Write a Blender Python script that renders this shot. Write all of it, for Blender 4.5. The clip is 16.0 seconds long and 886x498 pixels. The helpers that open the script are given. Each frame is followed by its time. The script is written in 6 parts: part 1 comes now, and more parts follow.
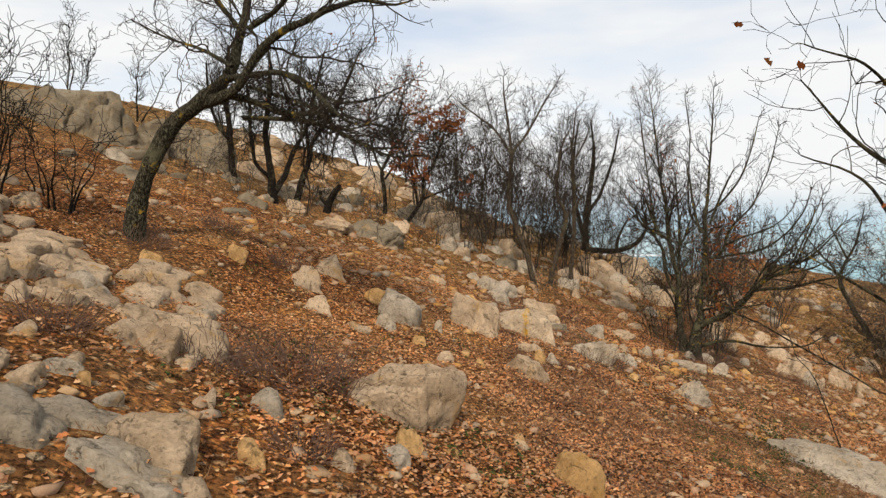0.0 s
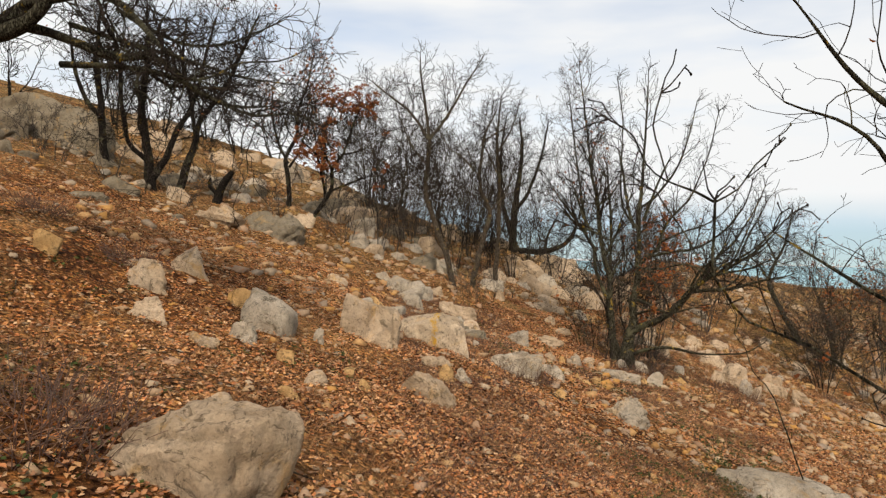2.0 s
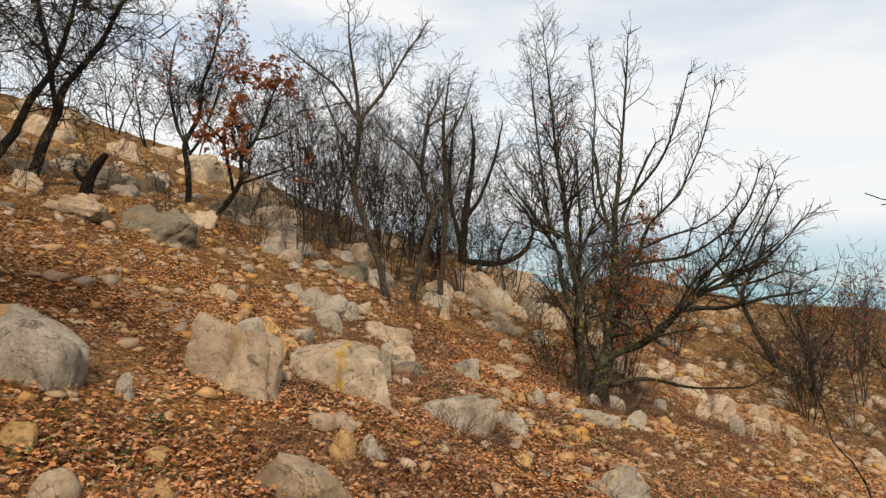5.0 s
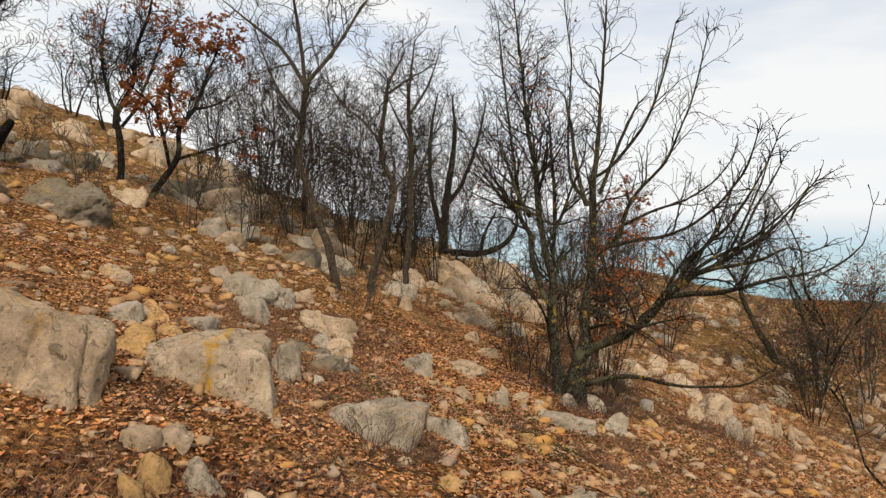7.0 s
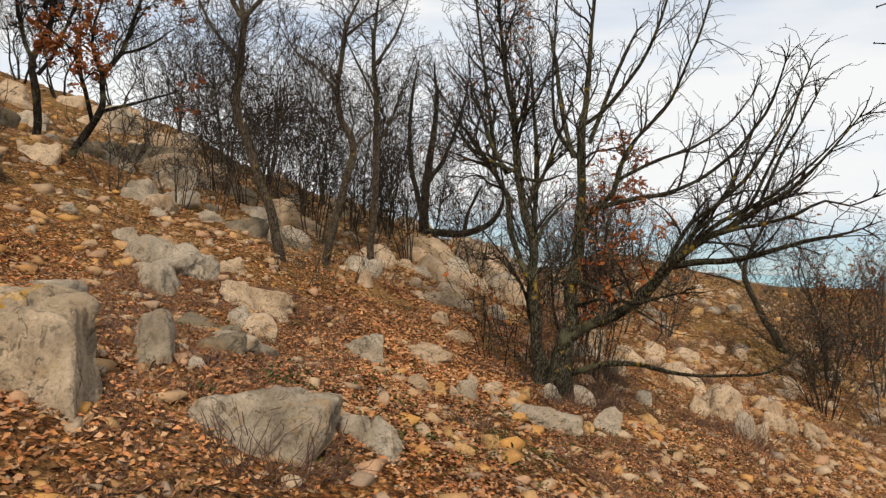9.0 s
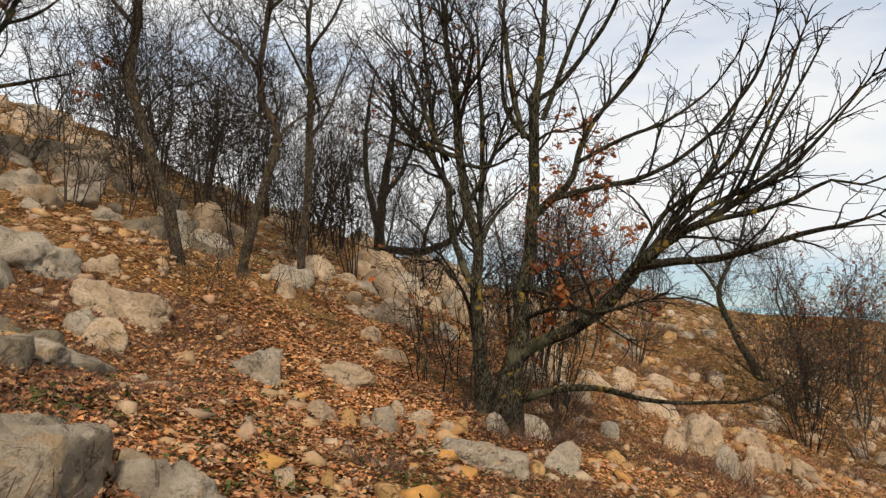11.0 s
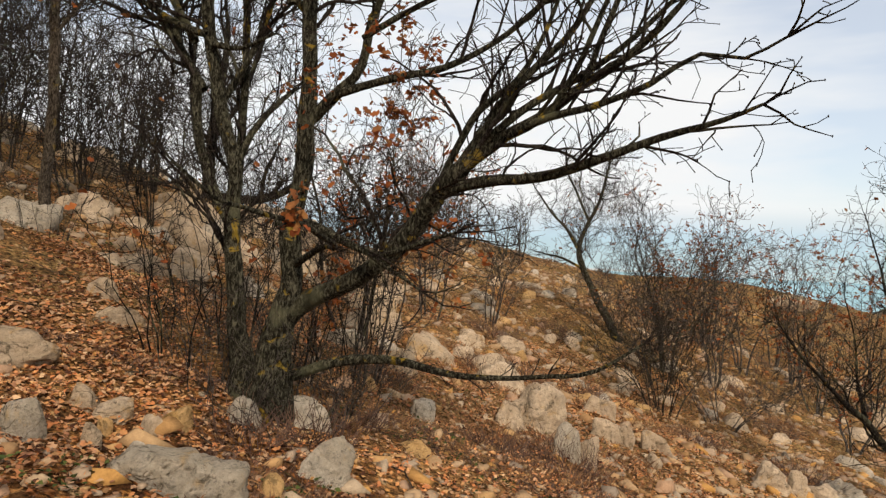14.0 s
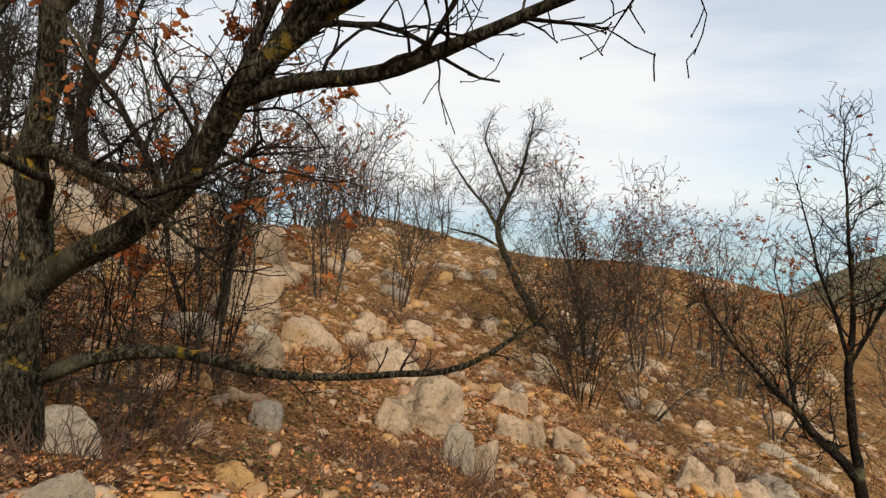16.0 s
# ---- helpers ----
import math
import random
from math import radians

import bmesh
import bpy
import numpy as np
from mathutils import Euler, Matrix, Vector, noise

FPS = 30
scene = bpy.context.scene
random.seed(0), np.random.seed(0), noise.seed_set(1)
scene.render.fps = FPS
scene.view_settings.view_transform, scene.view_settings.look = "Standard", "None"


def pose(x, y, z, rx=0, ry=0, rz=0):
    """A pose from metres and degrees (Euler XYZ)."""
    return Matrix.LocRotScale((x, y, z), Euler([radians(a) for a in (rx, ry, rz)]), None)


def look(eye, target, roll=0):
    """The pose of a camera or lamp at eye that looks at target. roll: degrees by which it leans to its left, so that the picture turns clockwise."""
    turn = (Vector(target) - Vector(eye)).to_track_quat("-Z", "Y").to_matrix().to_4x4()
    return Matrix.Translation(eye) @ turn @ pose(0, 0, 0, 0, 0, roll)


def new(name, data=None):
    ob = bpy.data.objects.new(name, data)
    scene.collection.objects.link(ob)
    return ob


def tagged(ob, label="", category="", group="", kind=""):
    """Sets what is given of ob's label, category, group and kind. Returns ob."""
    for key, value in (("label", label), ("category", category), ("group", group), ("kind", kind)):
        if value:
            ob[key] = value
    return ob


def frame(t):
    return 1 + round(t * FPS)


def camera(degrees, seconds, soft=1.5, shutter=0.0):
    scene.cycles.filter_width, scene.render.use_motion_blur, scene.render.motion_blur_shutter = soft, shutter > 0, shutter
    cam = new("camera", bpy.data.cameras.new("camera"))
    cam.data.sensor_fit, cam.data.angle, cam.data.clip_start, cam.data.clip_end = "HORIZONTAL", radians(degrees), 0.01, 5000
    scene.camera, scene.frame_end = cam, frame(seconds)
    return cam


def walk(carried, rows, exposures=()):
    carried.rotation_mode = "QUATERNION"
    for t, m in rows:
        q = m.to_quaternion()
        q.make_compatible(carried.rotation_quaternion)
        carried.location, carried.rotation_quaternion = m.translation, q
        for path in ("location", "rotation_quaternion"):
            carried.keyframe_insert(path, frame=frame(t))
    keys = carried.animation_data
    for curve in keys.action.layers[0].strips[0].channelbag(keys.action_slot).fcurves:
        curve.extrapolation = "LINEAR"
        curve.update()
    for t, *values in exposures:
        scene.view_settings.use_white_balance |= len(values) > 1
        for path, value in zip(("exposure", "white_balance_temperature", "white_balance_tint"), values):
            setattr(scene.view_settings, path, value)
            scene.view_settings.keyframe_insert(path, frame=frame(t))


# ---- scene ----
cam = camera(66.4, 16.0, soft=1.3)
PATH = [
    (0, (0.026, -0.12, 1.497), (0.022, 1.88, 1.465), 0.8),
    (0.5, (0.128, 0.285, 1.494), (0.18, 2.284, 1.47), 0.9),
    (1, (0.248, 0.666, 1.443), (0.349, 2.664, 1.422), 0.9),
    (1.5, (0.357, 1.1, 1.422), (0.503, 3.095, 1.412), 1.0),
    (2, (0.528, 1.577, 1.34), (0.721, 3.568, 1.322), 1.2),
    (2.5, (0.607, 2.077, 1.285), (0.837, 4.063, 1.266), 1.5),
    (3, (0.638, 2.561, 1.35), (0.883, 4.546, 1.347), 1.6),
    (3.5, (0.732, 3.039, 1.317), (0.994, 5.022, 1.321), 1.7),
    (4, (0.814, 3.444, 1.284), (1.131, 5.418, 1.311), 1.8),
    (4.2, (0.855, 3.611, 1.265), (1.189, 5.583, 1.292), 1.7),
    (6.3, (1.663, 4.855, 1.056), (1.988, 6.828, 1.091), 1.7),
    (6.5, (1.735, 4.982, 1.032), (2.063, 6.955, 1.063), 1.6),
    (7, (1.978, 5.377, 0.972), (2.31, 7.349, 0.995), 1.6),
    (7.5, (2.151, 5.757, 0.897), (2.496, 7.727, 0.893), 1.7),
    (8, (2.274, 6.13, 0.914), (2.621, 8.1, 0.914), 1.8),
    (8.2, (2.336, 6.275, 0.882), (2.683, 8.245, 0.877), 1.8),
    (10.3, (3.128, 7.578, 0.429), (3.494, 9.543, 0.488), 2.1),
    (10.5, (3.189, 7.701, 0.44), (3.563, 9.665, 0.515), 2.2),
    (11, (3.328, 8.018, 0.391), (3.748, 9.971, 0.481), 2.3),
    (11.5, (3.49, 8.335, 0.479), (3.953, 10.279, 0.577), 2.4),
    (11.9, (3.649, 8.592, 0.464), (4.201, 10.513, 0.542), 2.5),
    (12, (3.695, 8.65, 0.467), (4.272, 10.564, 0.542), 2.6),
    (12.5, (3.921, 8.921, 0.447), (4.615, 10.795, 0.519), 2.6),
    (13, (4.101, 9.21, 0.427), (4.854, 11.062, 0.486), 2.6),
    (13.5, (4.331, 9.332, 0.334), (5.067, 11.192, 0.353), 2.6),
    (14, (4.618, 9.481, 0.221), (5.373, 11.333, 0.217), 2.9),
    (14.5, (4.866, 9.674, 0.142), (5.658, 11.51, 0.141), 2.7),
    (15, (5.07, 9.929, 0.142), (5.909, 11.744, 0.137), 3.0),
    (15.5, (5.343, 10.178, 0.077), (6.237, 11.967, 0.056), 3.1),
    (16, (5.587, 10.431, 0.058), (6.522, 12.199, 0.024), 3.1),
]
walk(cam, [(t, look(eye, target, roll)) for t, eye, target, roll in PATH])

# ---- light ----
world = bpy.data.worlds.new("overcast_sky")
scene.world = world
world.use_nodes = True
wn, wl = world.node_tree.nodes, world.node_tree.links
wn.clear()
w_out = wn.new("ShaderNodeOutputWorld")
w_bg = wn.new("ShaderNodeBackground")
w_sky = wn.new("ShaderNodeTexSky")
w_sky.sky_type, w_sky.sun_disc = "NISHITA", False
SUN_UP, SUN_ROUND = radians(40), radians(183)
w_sky.sun_elevation, w_sky.sun_rotation = SUN_UP, SUN_ROUND
w_gain = wn.new("ShaderNodeVectorMath")
w_gain.operation = "SCALE"
w_gain.inputs["Scale"].default_value = 0.16
w_co = wn.new("ShaderNodeTexCoord")
w_map = wn.new("ShaderNodeMapping")
w_map.inputs["Scale"].default_value = (1.0, 1.0, 4.5)
w_noise = wn.new("ShaderNodeTexNoise")
w_noise.inputs["Scale"].default_value = 1.7
w_noise.inputs["Detail"].default_value = 5.0
w_noise.inputs["Roughness"].default_value = 0.5
w_ramp = wn.new("ShaderNodeValToRGB")
w_ramp.color_ramp.elements[0].position, w_ramp.color_ramp.elements[1].position = 0.38, 0.56
w_ramp.color_ramp.elements[0].color = (0.5, 0.5, 0.5, 1)
w_cloud = wn.new("ShaderNodeMix")
w_cloud.data_type = "RGBA"
w_cloud.inputs["B"].default_value = (0.965, 0.97, 0.97, 1)
wl.new(w_sky.outputs["Color"], w_gain.inputs[0])
wl.new(w_co.outputs["Generated"], w_map.inputs["Vector"])
wl.new(w_map.outputs["Vector"], w_noise.inputs["Vector"])
wl.new(w_noise.outputs["Fac"], w_ramp.inputs["Fac"])
wl.new(w_ramp.outputs["Color"], w_cloud.inputs["Factor"])
wl.new(w_gain.outputs["Vector"], w_cloud.inputs["A"])
wl.new(w_cloud.outputs["Result"], w_bg.inputs["Color"])
wl.new(w_bg.outputs["Background"], w_out.inputs["Surface"])

sun = new("sun", bpy.data.lights.new("sun", "SUN"))
sun.data.energy, sun.data.angle, sun.data.color = 4.1, radians(5), (1.0, 0.885, 0.735)
sun.matrix_world = look((math.sin(SUN_ROUND) * 50 * math.cos(SUN_UP), math.cos(SUN_ROUND) * 50 * math.cos(SUN_UP), 50 * math.sin(SUN_UP)), (0, 0, 0))
scene.view_settings.exposure = -0.05


# ---- materials ----
def material(name, rough=0.9):
    m = bpy.data.materials.new(name)
    m.use_nodes = True
    n, l = m.node_tree.nodes, m.node_tree.links
    b = n["Principled BSDF"]
    b.inputs["Roughness"].default_value = rough
    b.inputs["Specular IOR Level"].default_value = 0.06
    return m, n, l, b


def noise_node(n, l, co, scale, detail=6.0, rough=0.6, distort=0.0):
    t = n.new("ShaderNodeTexNoise")
    t.inputs["Scale"].default_value, t.inputs["Detail"].default_value = scale, detail
    t.inputs["Roughness"].default_value, t.inputs["Distortion"].default_value = rough, distort
    l.new(co, t.inputs["Vector"])
    return t.outputs["Fac"]


def ramp(n, l, fac, *stops):
    r = n.new("ShaderNodeValToRGB")
    els = r.color_ramp.elements
    while len(els) < len(stops):
        els.new(0.5)
    for e, (p, c) in zip(els, stops):
        e.position = p
        e.color = (c, c, c, 1) if isinstance(c, (int, float)) else (*c, 1)
    l.new(fac, r.inputs["Fac"])
    return r.outputs["Color"]


def mix(n, l, fac, a, b, blend="MIX"):
    x = n.new("ShaderNodeMix")
    x.data_type, x.blend_type = "RGBA", blend
    for sock, v in (("Factor", fac), ("A", a), ("B", b)):
        if isinstance(v, (int, float)):
            x.inputs[sock].default_value = v
        elif isinstance(v, tuple):
            x.inputs[sock].default_value = (*v, 1)
        else:
            l.new(v, x.inputs[sock])
    return x.outputs["Result"]


def bump(n, l, b, *layers):
    last = None
    for height, strength, dist in layers:
        k = n.new("ShaderNodeBump")
        k.inputs["Strength"].default_value, k.inputs["Distance"].default_value = strength, dist
        l.new(height, k.inputs["Height"])
        if last:
            l.new(last, k.inputs["Normal"])
        last = k.outputs["Normal"]
    l.new(last, b.inputs["Normal"])


def place_of(n):
    return n.new("ShaderNodeNewGeometry").outputs["Position"]


def earth_material():
    m, n, l, b = material("stony_soil", 0.95)
    co = place_of(n)
    big = noise_node(n, l, co, 0.55, 5, 0.6)
    mid = noise_node(n, l, co, 3.5, 8, 0.7, 0.6)
    fine = noise_node(n, l, co, 38, 6, 0.75)
    vor = n.new("ShaderNodeTexVoronoi")
    vor.inputs["Scale"].default_value = 19
    base = ramp(n, l, mid, (0.30, (0.045, 0.018, 0.008)), (0.45, (0.17, 0.07, 0.025)), (0.58, (0.36, 0.16, 0.05)), (0.8, (0.48, 0.25, 0.09)))
    bend = n.new("ShaderNodeVectorMath")
    bend.operation = "MULTIPLY_ADD"
    bend.inputs[1].default_value = (0.06, 0.06, 0.06)
    warp = n.new("ShaderNodeTexNoise")
    warp.inputs["Scale"].default_value = 24
    l.new(co, warp.inputs["Vector"])
    l.new(warp.outputs["Color"], bend.inputs[0])
    l.new(co, bend.inputs[2])
    l.new(bend.outputs["Vector"], vor.inputs["Vector"])
    leafy = ramp(n, l, vor.outputs["Color"], (0.1, (0.06, 0.020, 0.008)), (0.3, (0.28, 0.09, 0.026)), (0.5, (0.46, 0.18, 0.05)), (0.75, (0.56, 0.27, 0.08)), (0.95, (0.60, 0.40, 0.2)))
    # shade between the leaves is put into the colour as dark gaps
    leafy = mix(n, l, ramp(n, l, vor.outputs["Distance"], (0.30, 0.0), (0.56, 0.92)), leafy, (0.028, 0.012, 0.007))
    col = mix(n, l, ramp(n, l, mid, (0.35, 0.95), (0.7, 0.45)), base, leafy)
    col = mix(n, l, 1.0, col, ramp(n, l, noise_node(n, l, co, 0.9, 5, 0.65, 0.5), (0.36, (0.6, 0.54, 0.52)), (0.5, (0.95, 0.92, 0.9)), (0.6, (1.3, 1.28, 1.18))), "MULTIPLY")
    straw = ramp(n, l, big, (0.45, 0.0), (0.65, 0.55))
    col = mix(n, l, straw, col, (0.33, 0.19, 0.08))
    chips = n.new("ShaderNodeTexVoronoi")
    chips.inputs["Scale"].default_value = 7.5
    chips.inputs["Randomness"].default_value = 1.0
    l.new(co, chips.inputs["Vector"])
    pale = ramp(n, l, chips.outputs["Distance"], (0.19, 0.85), (0.26, 0.0))
    pale = mix(n, l, ramp(n, l, big, (0.38, 0.0), (0.50, 1.0)), (0.0, 0.0, 0.0), pale)
    col = mix(n, l, pale, col, ramp(n, l, chips.outputs["Color"], (0.2, (0.44, 0.33, 0.21)), (0.6, (0.50, 0.30, 0.12)), (0.9, (0.40, 0.34, 0.26))))
    # dry grass and low scrub take over from the leaves on the open east side and the upper slope
    axes = n.new("ShaderNodeSeparateXYZ")
    l.new(co, axes.inputs[0])
    open_side = n.new("ShaderNodeMapRange")
    open_side.inputs["From Min"].default_value, open_side.inputs["From Max"].default_value = 7.5, 13.5
    l.new(axes.outputs["X"], open_side.inputs["Value"])
    upper = n.new("ShaderNodeMapRange")
    upper.inputs["From Min"].default_value, upper.inputs["From Max"].default_value = 12.5, 17.0
    l.new(axes.outputs["Y"], upper.inputs["Value"])
    most = n.new("ShaderNodeMath")
    most.operation = "MAXIMUM"
    l.new(open_side.outputs["Result"], most.inputs[0])
    l.new(upper.outputs["Result"], most.inputs[1])
    tuft = noise_node(n, l, co, 2.2, 8, 0.75, 0.8)
    sward = ramp(n, l, tuft, (0.34, (0.036, 0.024, 0.011)), (0.46, (0.145, 0.09, 0.034)), (0.58, (0.29, 0.185, 0.07)), (0.72, (0.43, 0.30, 0.135)))
    cover = mix(n, l, ramp(n, l, noise_node(n, l, co, 0.8, 5, 0.6, 0.3), (0.38, 0.25), (0.58, 0.85)), (0.0, 0.0, 0.0), most.outputs[0])
    col = mix(n, l, cover, col, sward)
    speck = noise_node(n, l, co, 26, 5, 0.8, 0.4)
    # dark specks paint more of the shade among the leaves
    col = mix(n, l, 0.9, col, ramp(n, l, speck, (0.41, (0.09, 0.08, 0.07)), (0.5, (0.78, 0.78, 0.76)), (0.6, (1.35, 1.3, 1.25))), "MULTIPLY")
    # distance: the plain beyond the hill fades into blue haze painted in its colour
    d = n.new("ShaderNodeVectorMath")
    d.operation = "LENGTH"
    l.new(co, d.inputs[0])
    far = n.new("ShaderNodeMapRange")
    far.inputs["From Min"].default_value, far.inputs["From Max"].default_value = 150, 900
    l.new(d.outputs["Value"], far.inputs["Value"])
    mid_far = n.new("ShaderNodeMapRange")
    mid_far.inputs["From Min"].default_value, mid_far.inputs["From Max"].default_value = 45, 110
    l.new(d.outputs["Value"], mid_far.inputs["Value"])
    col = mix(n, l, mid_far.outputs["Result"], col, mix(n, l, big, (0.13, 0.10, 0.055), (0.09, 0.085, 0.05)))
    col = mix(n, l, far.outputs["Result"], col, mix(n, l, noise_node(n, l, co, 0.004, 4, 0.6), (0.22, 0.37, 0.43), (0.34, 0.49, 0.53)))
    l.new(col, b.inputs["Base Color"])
    bump(n, l, b, (mid, 0.8, 0.06), (vor.outputs["Distance"], 0.8, 0.02), (fine, 0.8, 0.02))
    return m


def limestone_material(name, tint, lichen=0.5, streak=None):
    m, n, l, b = material(name, 0.9)
    co = local = n.new("ShaderNodeTexCoord").outputs["Object"]
    info = n.new("ShaderNodeObjectInfo")
    shift = n.new("ShaderNodeVectorMath")
    shift.operation = "MULTIPLY_ADD"
    shift.inputs[1].default_value = (37, 37, 37)
    l.new(info.outputs["Random"], shift.inputs[0])
    l.new(co, shift.inputs[2])
    co = shift.outputs["Vector"]
    big = noise_node(n, l, co, 2.1, 6, 0.65, 0.6)
    mid = noise_node(n, l, co, 8, 8, 0.72, 0.5)
    fine = noise_node(n, l, co, 48, 7, 0.78)
    r, g, k = tint
    col = ramp(n, l, big, (0.28, (r * 0.52, g * 0.47, k * 0.42)), (0.46, (r * 0.92, g * 0.9, k * 0.86)), (0.6, (r * 1.12, g * 1.12, k * 1.12)), (0.78, (r * 1.35, g * 1.38, k * 1.42)))
    col = mix(n, l, ramp(n, l, mid, (0.48, 0.0), (0.62, 0.35)), col, (r * 0.6, g * 0.63, k * 0.7))
    col = mix(n, l, ramp(n, l, noise_node(n, l, co, 3.4, 6, 0.65, 0.9), (0.57, 0.0), (0.66, lichen)), col, (0.50, 0.27, 0.06))
    col = mix(n, l, ramp(n, l, noise_node(n, l, co, 9, 8, 0.8, 0.5), (0.56, 0.0), (0.63, 0.8)), col, (r * 0.26, g * 0.27, k * 0.28))
    col = mix(n, l, ramp(n, l, noise_node(n, l, co, 34, 6, 0.75, 0.4), (0.52, 0.0), (0.62, 0.5)), col, (r * 0.38, g * 0.38, k * 0.38))
    if streak is not None:
        # a run of yellow lichen down one face
        across = n.new("ShaderNodeSeparateXYZ")
        l.new(local, across.inputs[0])
        wander = n.new("ShaderNodeMath")
        wander.operation = "MULTIPLY_ADD"
        wander.inputs[1].default_value, wander.inputs[2].default_value = 0.16, -streak - 0.08
        l.new(noise_node(n, l, local, 7, 5, 0.7), wander.inputs[0])
        away = n.new("ShaderNodeMath")
        l.new(across.outputs["X"], away.inputs[0])
        l.new(wander.outputs[0], away.inputs[1])
        side = n.new("ShaderNodeMath")
        side.operation = "ABSOLUTE"
        l.new(away.outputs[0], side.inputs[0])
        run = ramp(n, l, side.outputs[0], (0.012, 0.9), (0.045, 0.0))
        run = mix(n, l, ramp(n, l, noise_node(n, l, local, 16, 5, 0.7), (0.42, 0.0), (0.52, 1.0)), (0.0, 0.0, 0.0), run)
        col = mix(n, l, run, col, (0.62, 0.34, 0.03))
    seam = n.new("ShaderNodeMath")
    seam.operation = "SUBTRACT"
    seam.inputs[1].default_value = 0.5
    l.new(noise_node(n, l, co, 2.7, 4, 0.55, 1.2), seam.inputs[0])
    gap = n.new("ShaderNodeMath")
    gap.operation = "ABSOLUTE"
    l.new(seam.outputs[0], gap.inputs[0])
    crack = ramp(n, l, gap.outputs[0], (0.0, 1.0), (0.018, 0.0))
    crack = mix(n, l, ramp(n, l, mid, (0.46, 0.0), (0.54, 0.75)), (0.0, 0.0, 0.0), crack)
    col = mix(n, l, crack, col, (0.11, 0.078, 0.045))
    col = mix(n, l, 0.4, col, ramp(n, l, fine, (0.32, (0.35, 0.34, 0.32)), (0.6, (1.0, 1.0, 1.0))), "MULTIPLY")
    l.new(col, b.inputs["Base Color"])
    deep = mix(n, l, crack, (1.0, 1.0, 1.0), (0.0, 0.0, 0.0))
    bump(n, l, b, (big, 0.5, 0.09), (mid, 0.95, 0.06), (fine, 0.9, 0.016), (deep, 0.7, 0.02))
    return m


def scatter_material(name, *colours, rough=0.85, grain=60, thin=0.0, patchy=False):
    """Colour by piece."""
    m, n, l, b = material(name, rough)
    geo = n.new("ShaderNodeNewGeometry")
    info = n.new("ShaderNodeObjectInfo")
    add = n.new("ShaderNodeMath")
    add.operation = "ADD"
    l.new(geo.outputs["Random Per Island"], add.inputs[0])
    l.new(info.outputs["Random"], add.inputs[1])
    wrap = n.new("ShaderNodeMath")
    wrap.operation = "FRACT"
    l.new(add.outputs[0], wrap.inputs[0])
    stops = [((i + 0.5) / len(colours), c) for i, c in enumerate(colours)]
    col = ramp(n, l, wrap.outputs[0], *stops)
    co = geo.outputs["Position"]
    if patchy:
        tone = ramp(n, l, noise_node(n, l, co, 0.9, 5, 0.65, 0.5), (0.36, (0.74, 0.68, 0.66)), (0.5, (1.14, 1.1, 1.06)), (0.6, (1.45, 1.4, 1.3)))
        col = mix(n, l, 1.0, col, tone, "MULTIPLY")
    g = noise_node(n, l, co, grain, 5, 0.7)
    blot = noise_node(n, l, co, grain * 0.2, 4, 0.6)
    col = mix(n, l, 0.5, col, ramp(n, l, g, (0.3, (0.45, 0.45, 0.45)), (0.7, (1.0, 1.0, 1.0))), "MULTIPLY")
    col = mix(n, l, 0.35, col, ramp(n, l, blot, (0.35, (0.4, 0.38, 0.36)), (0.65, (1.0, 1.0, 1.0))), "MULTIPLY")
    l.new(col, b.inputs["Base Color"])
    bump(n, l, b, (g, 0.4, 0.006))
    if thin:
        glow = n.new("ShaderNodeBsdfTranslucent")
        both = n.new("ShaderNodeMixShader")
        both.inputs["Fac"].default_value = thin
        l.new(col, glow.inputs["Color"])
        l.new(b.outputs["BSDF"], both.inputs[1])
        l.new(glow.outputs["BSDF"], both.inputs[2])
        l.new(both.outputs["Shader"], n["Material Output"].inputs["Surface"])
    return m


def bark_material(name, dark, pale, lichen):
    m, n, l, b = material(name, 0.92)
    co = place_of(n)
    mp = n.new("ShaderNodeMapping")
    mp.inputs["Scale"].default_value = (1, 1, 0.36)
    l.new(co, mp.inputs["Vector"])
    ridge = noise_node(n, l, mp.outputs["Vector"], 66, 6, 0.7, 0.6)
    patch = noise_node(n, l, co, 3.2, 6, 0.6, 0.4)
    fine = noise_node(n, l, co, 90, 4, 0.7)
    col = ramp(n, l, ridge, (0.40, tuple(v * 0.3 for v in dark)), (0.5, dark), (0.62, pale))
    col = mix(n, l, ramp(n, l, patch, (0.56, 0.0), (0.68, 0.75)), col, (0.16, 0.15, 0.085))
    col = mix(n, l, ramp(n, l, noise_node(n, l, co, 7, 5, 0.6, 0.5), (0.61, 0.0), (0.67, lichen)), col, (0.42, 0.27, 0.035))
    col = mix(n, l, 0.4, col, ramp(n, l, fine, (0.3, (0.4, 0.4, 0.4)), (0.7, (1.0, 1.0, 1.0))), "MULTIPLY")
    l.new(col, b.inputs["Base Color"])
    bump(n, l, b, (ridge, 1.0, 0.045), (fine, 0.4, 0.004))
    return m


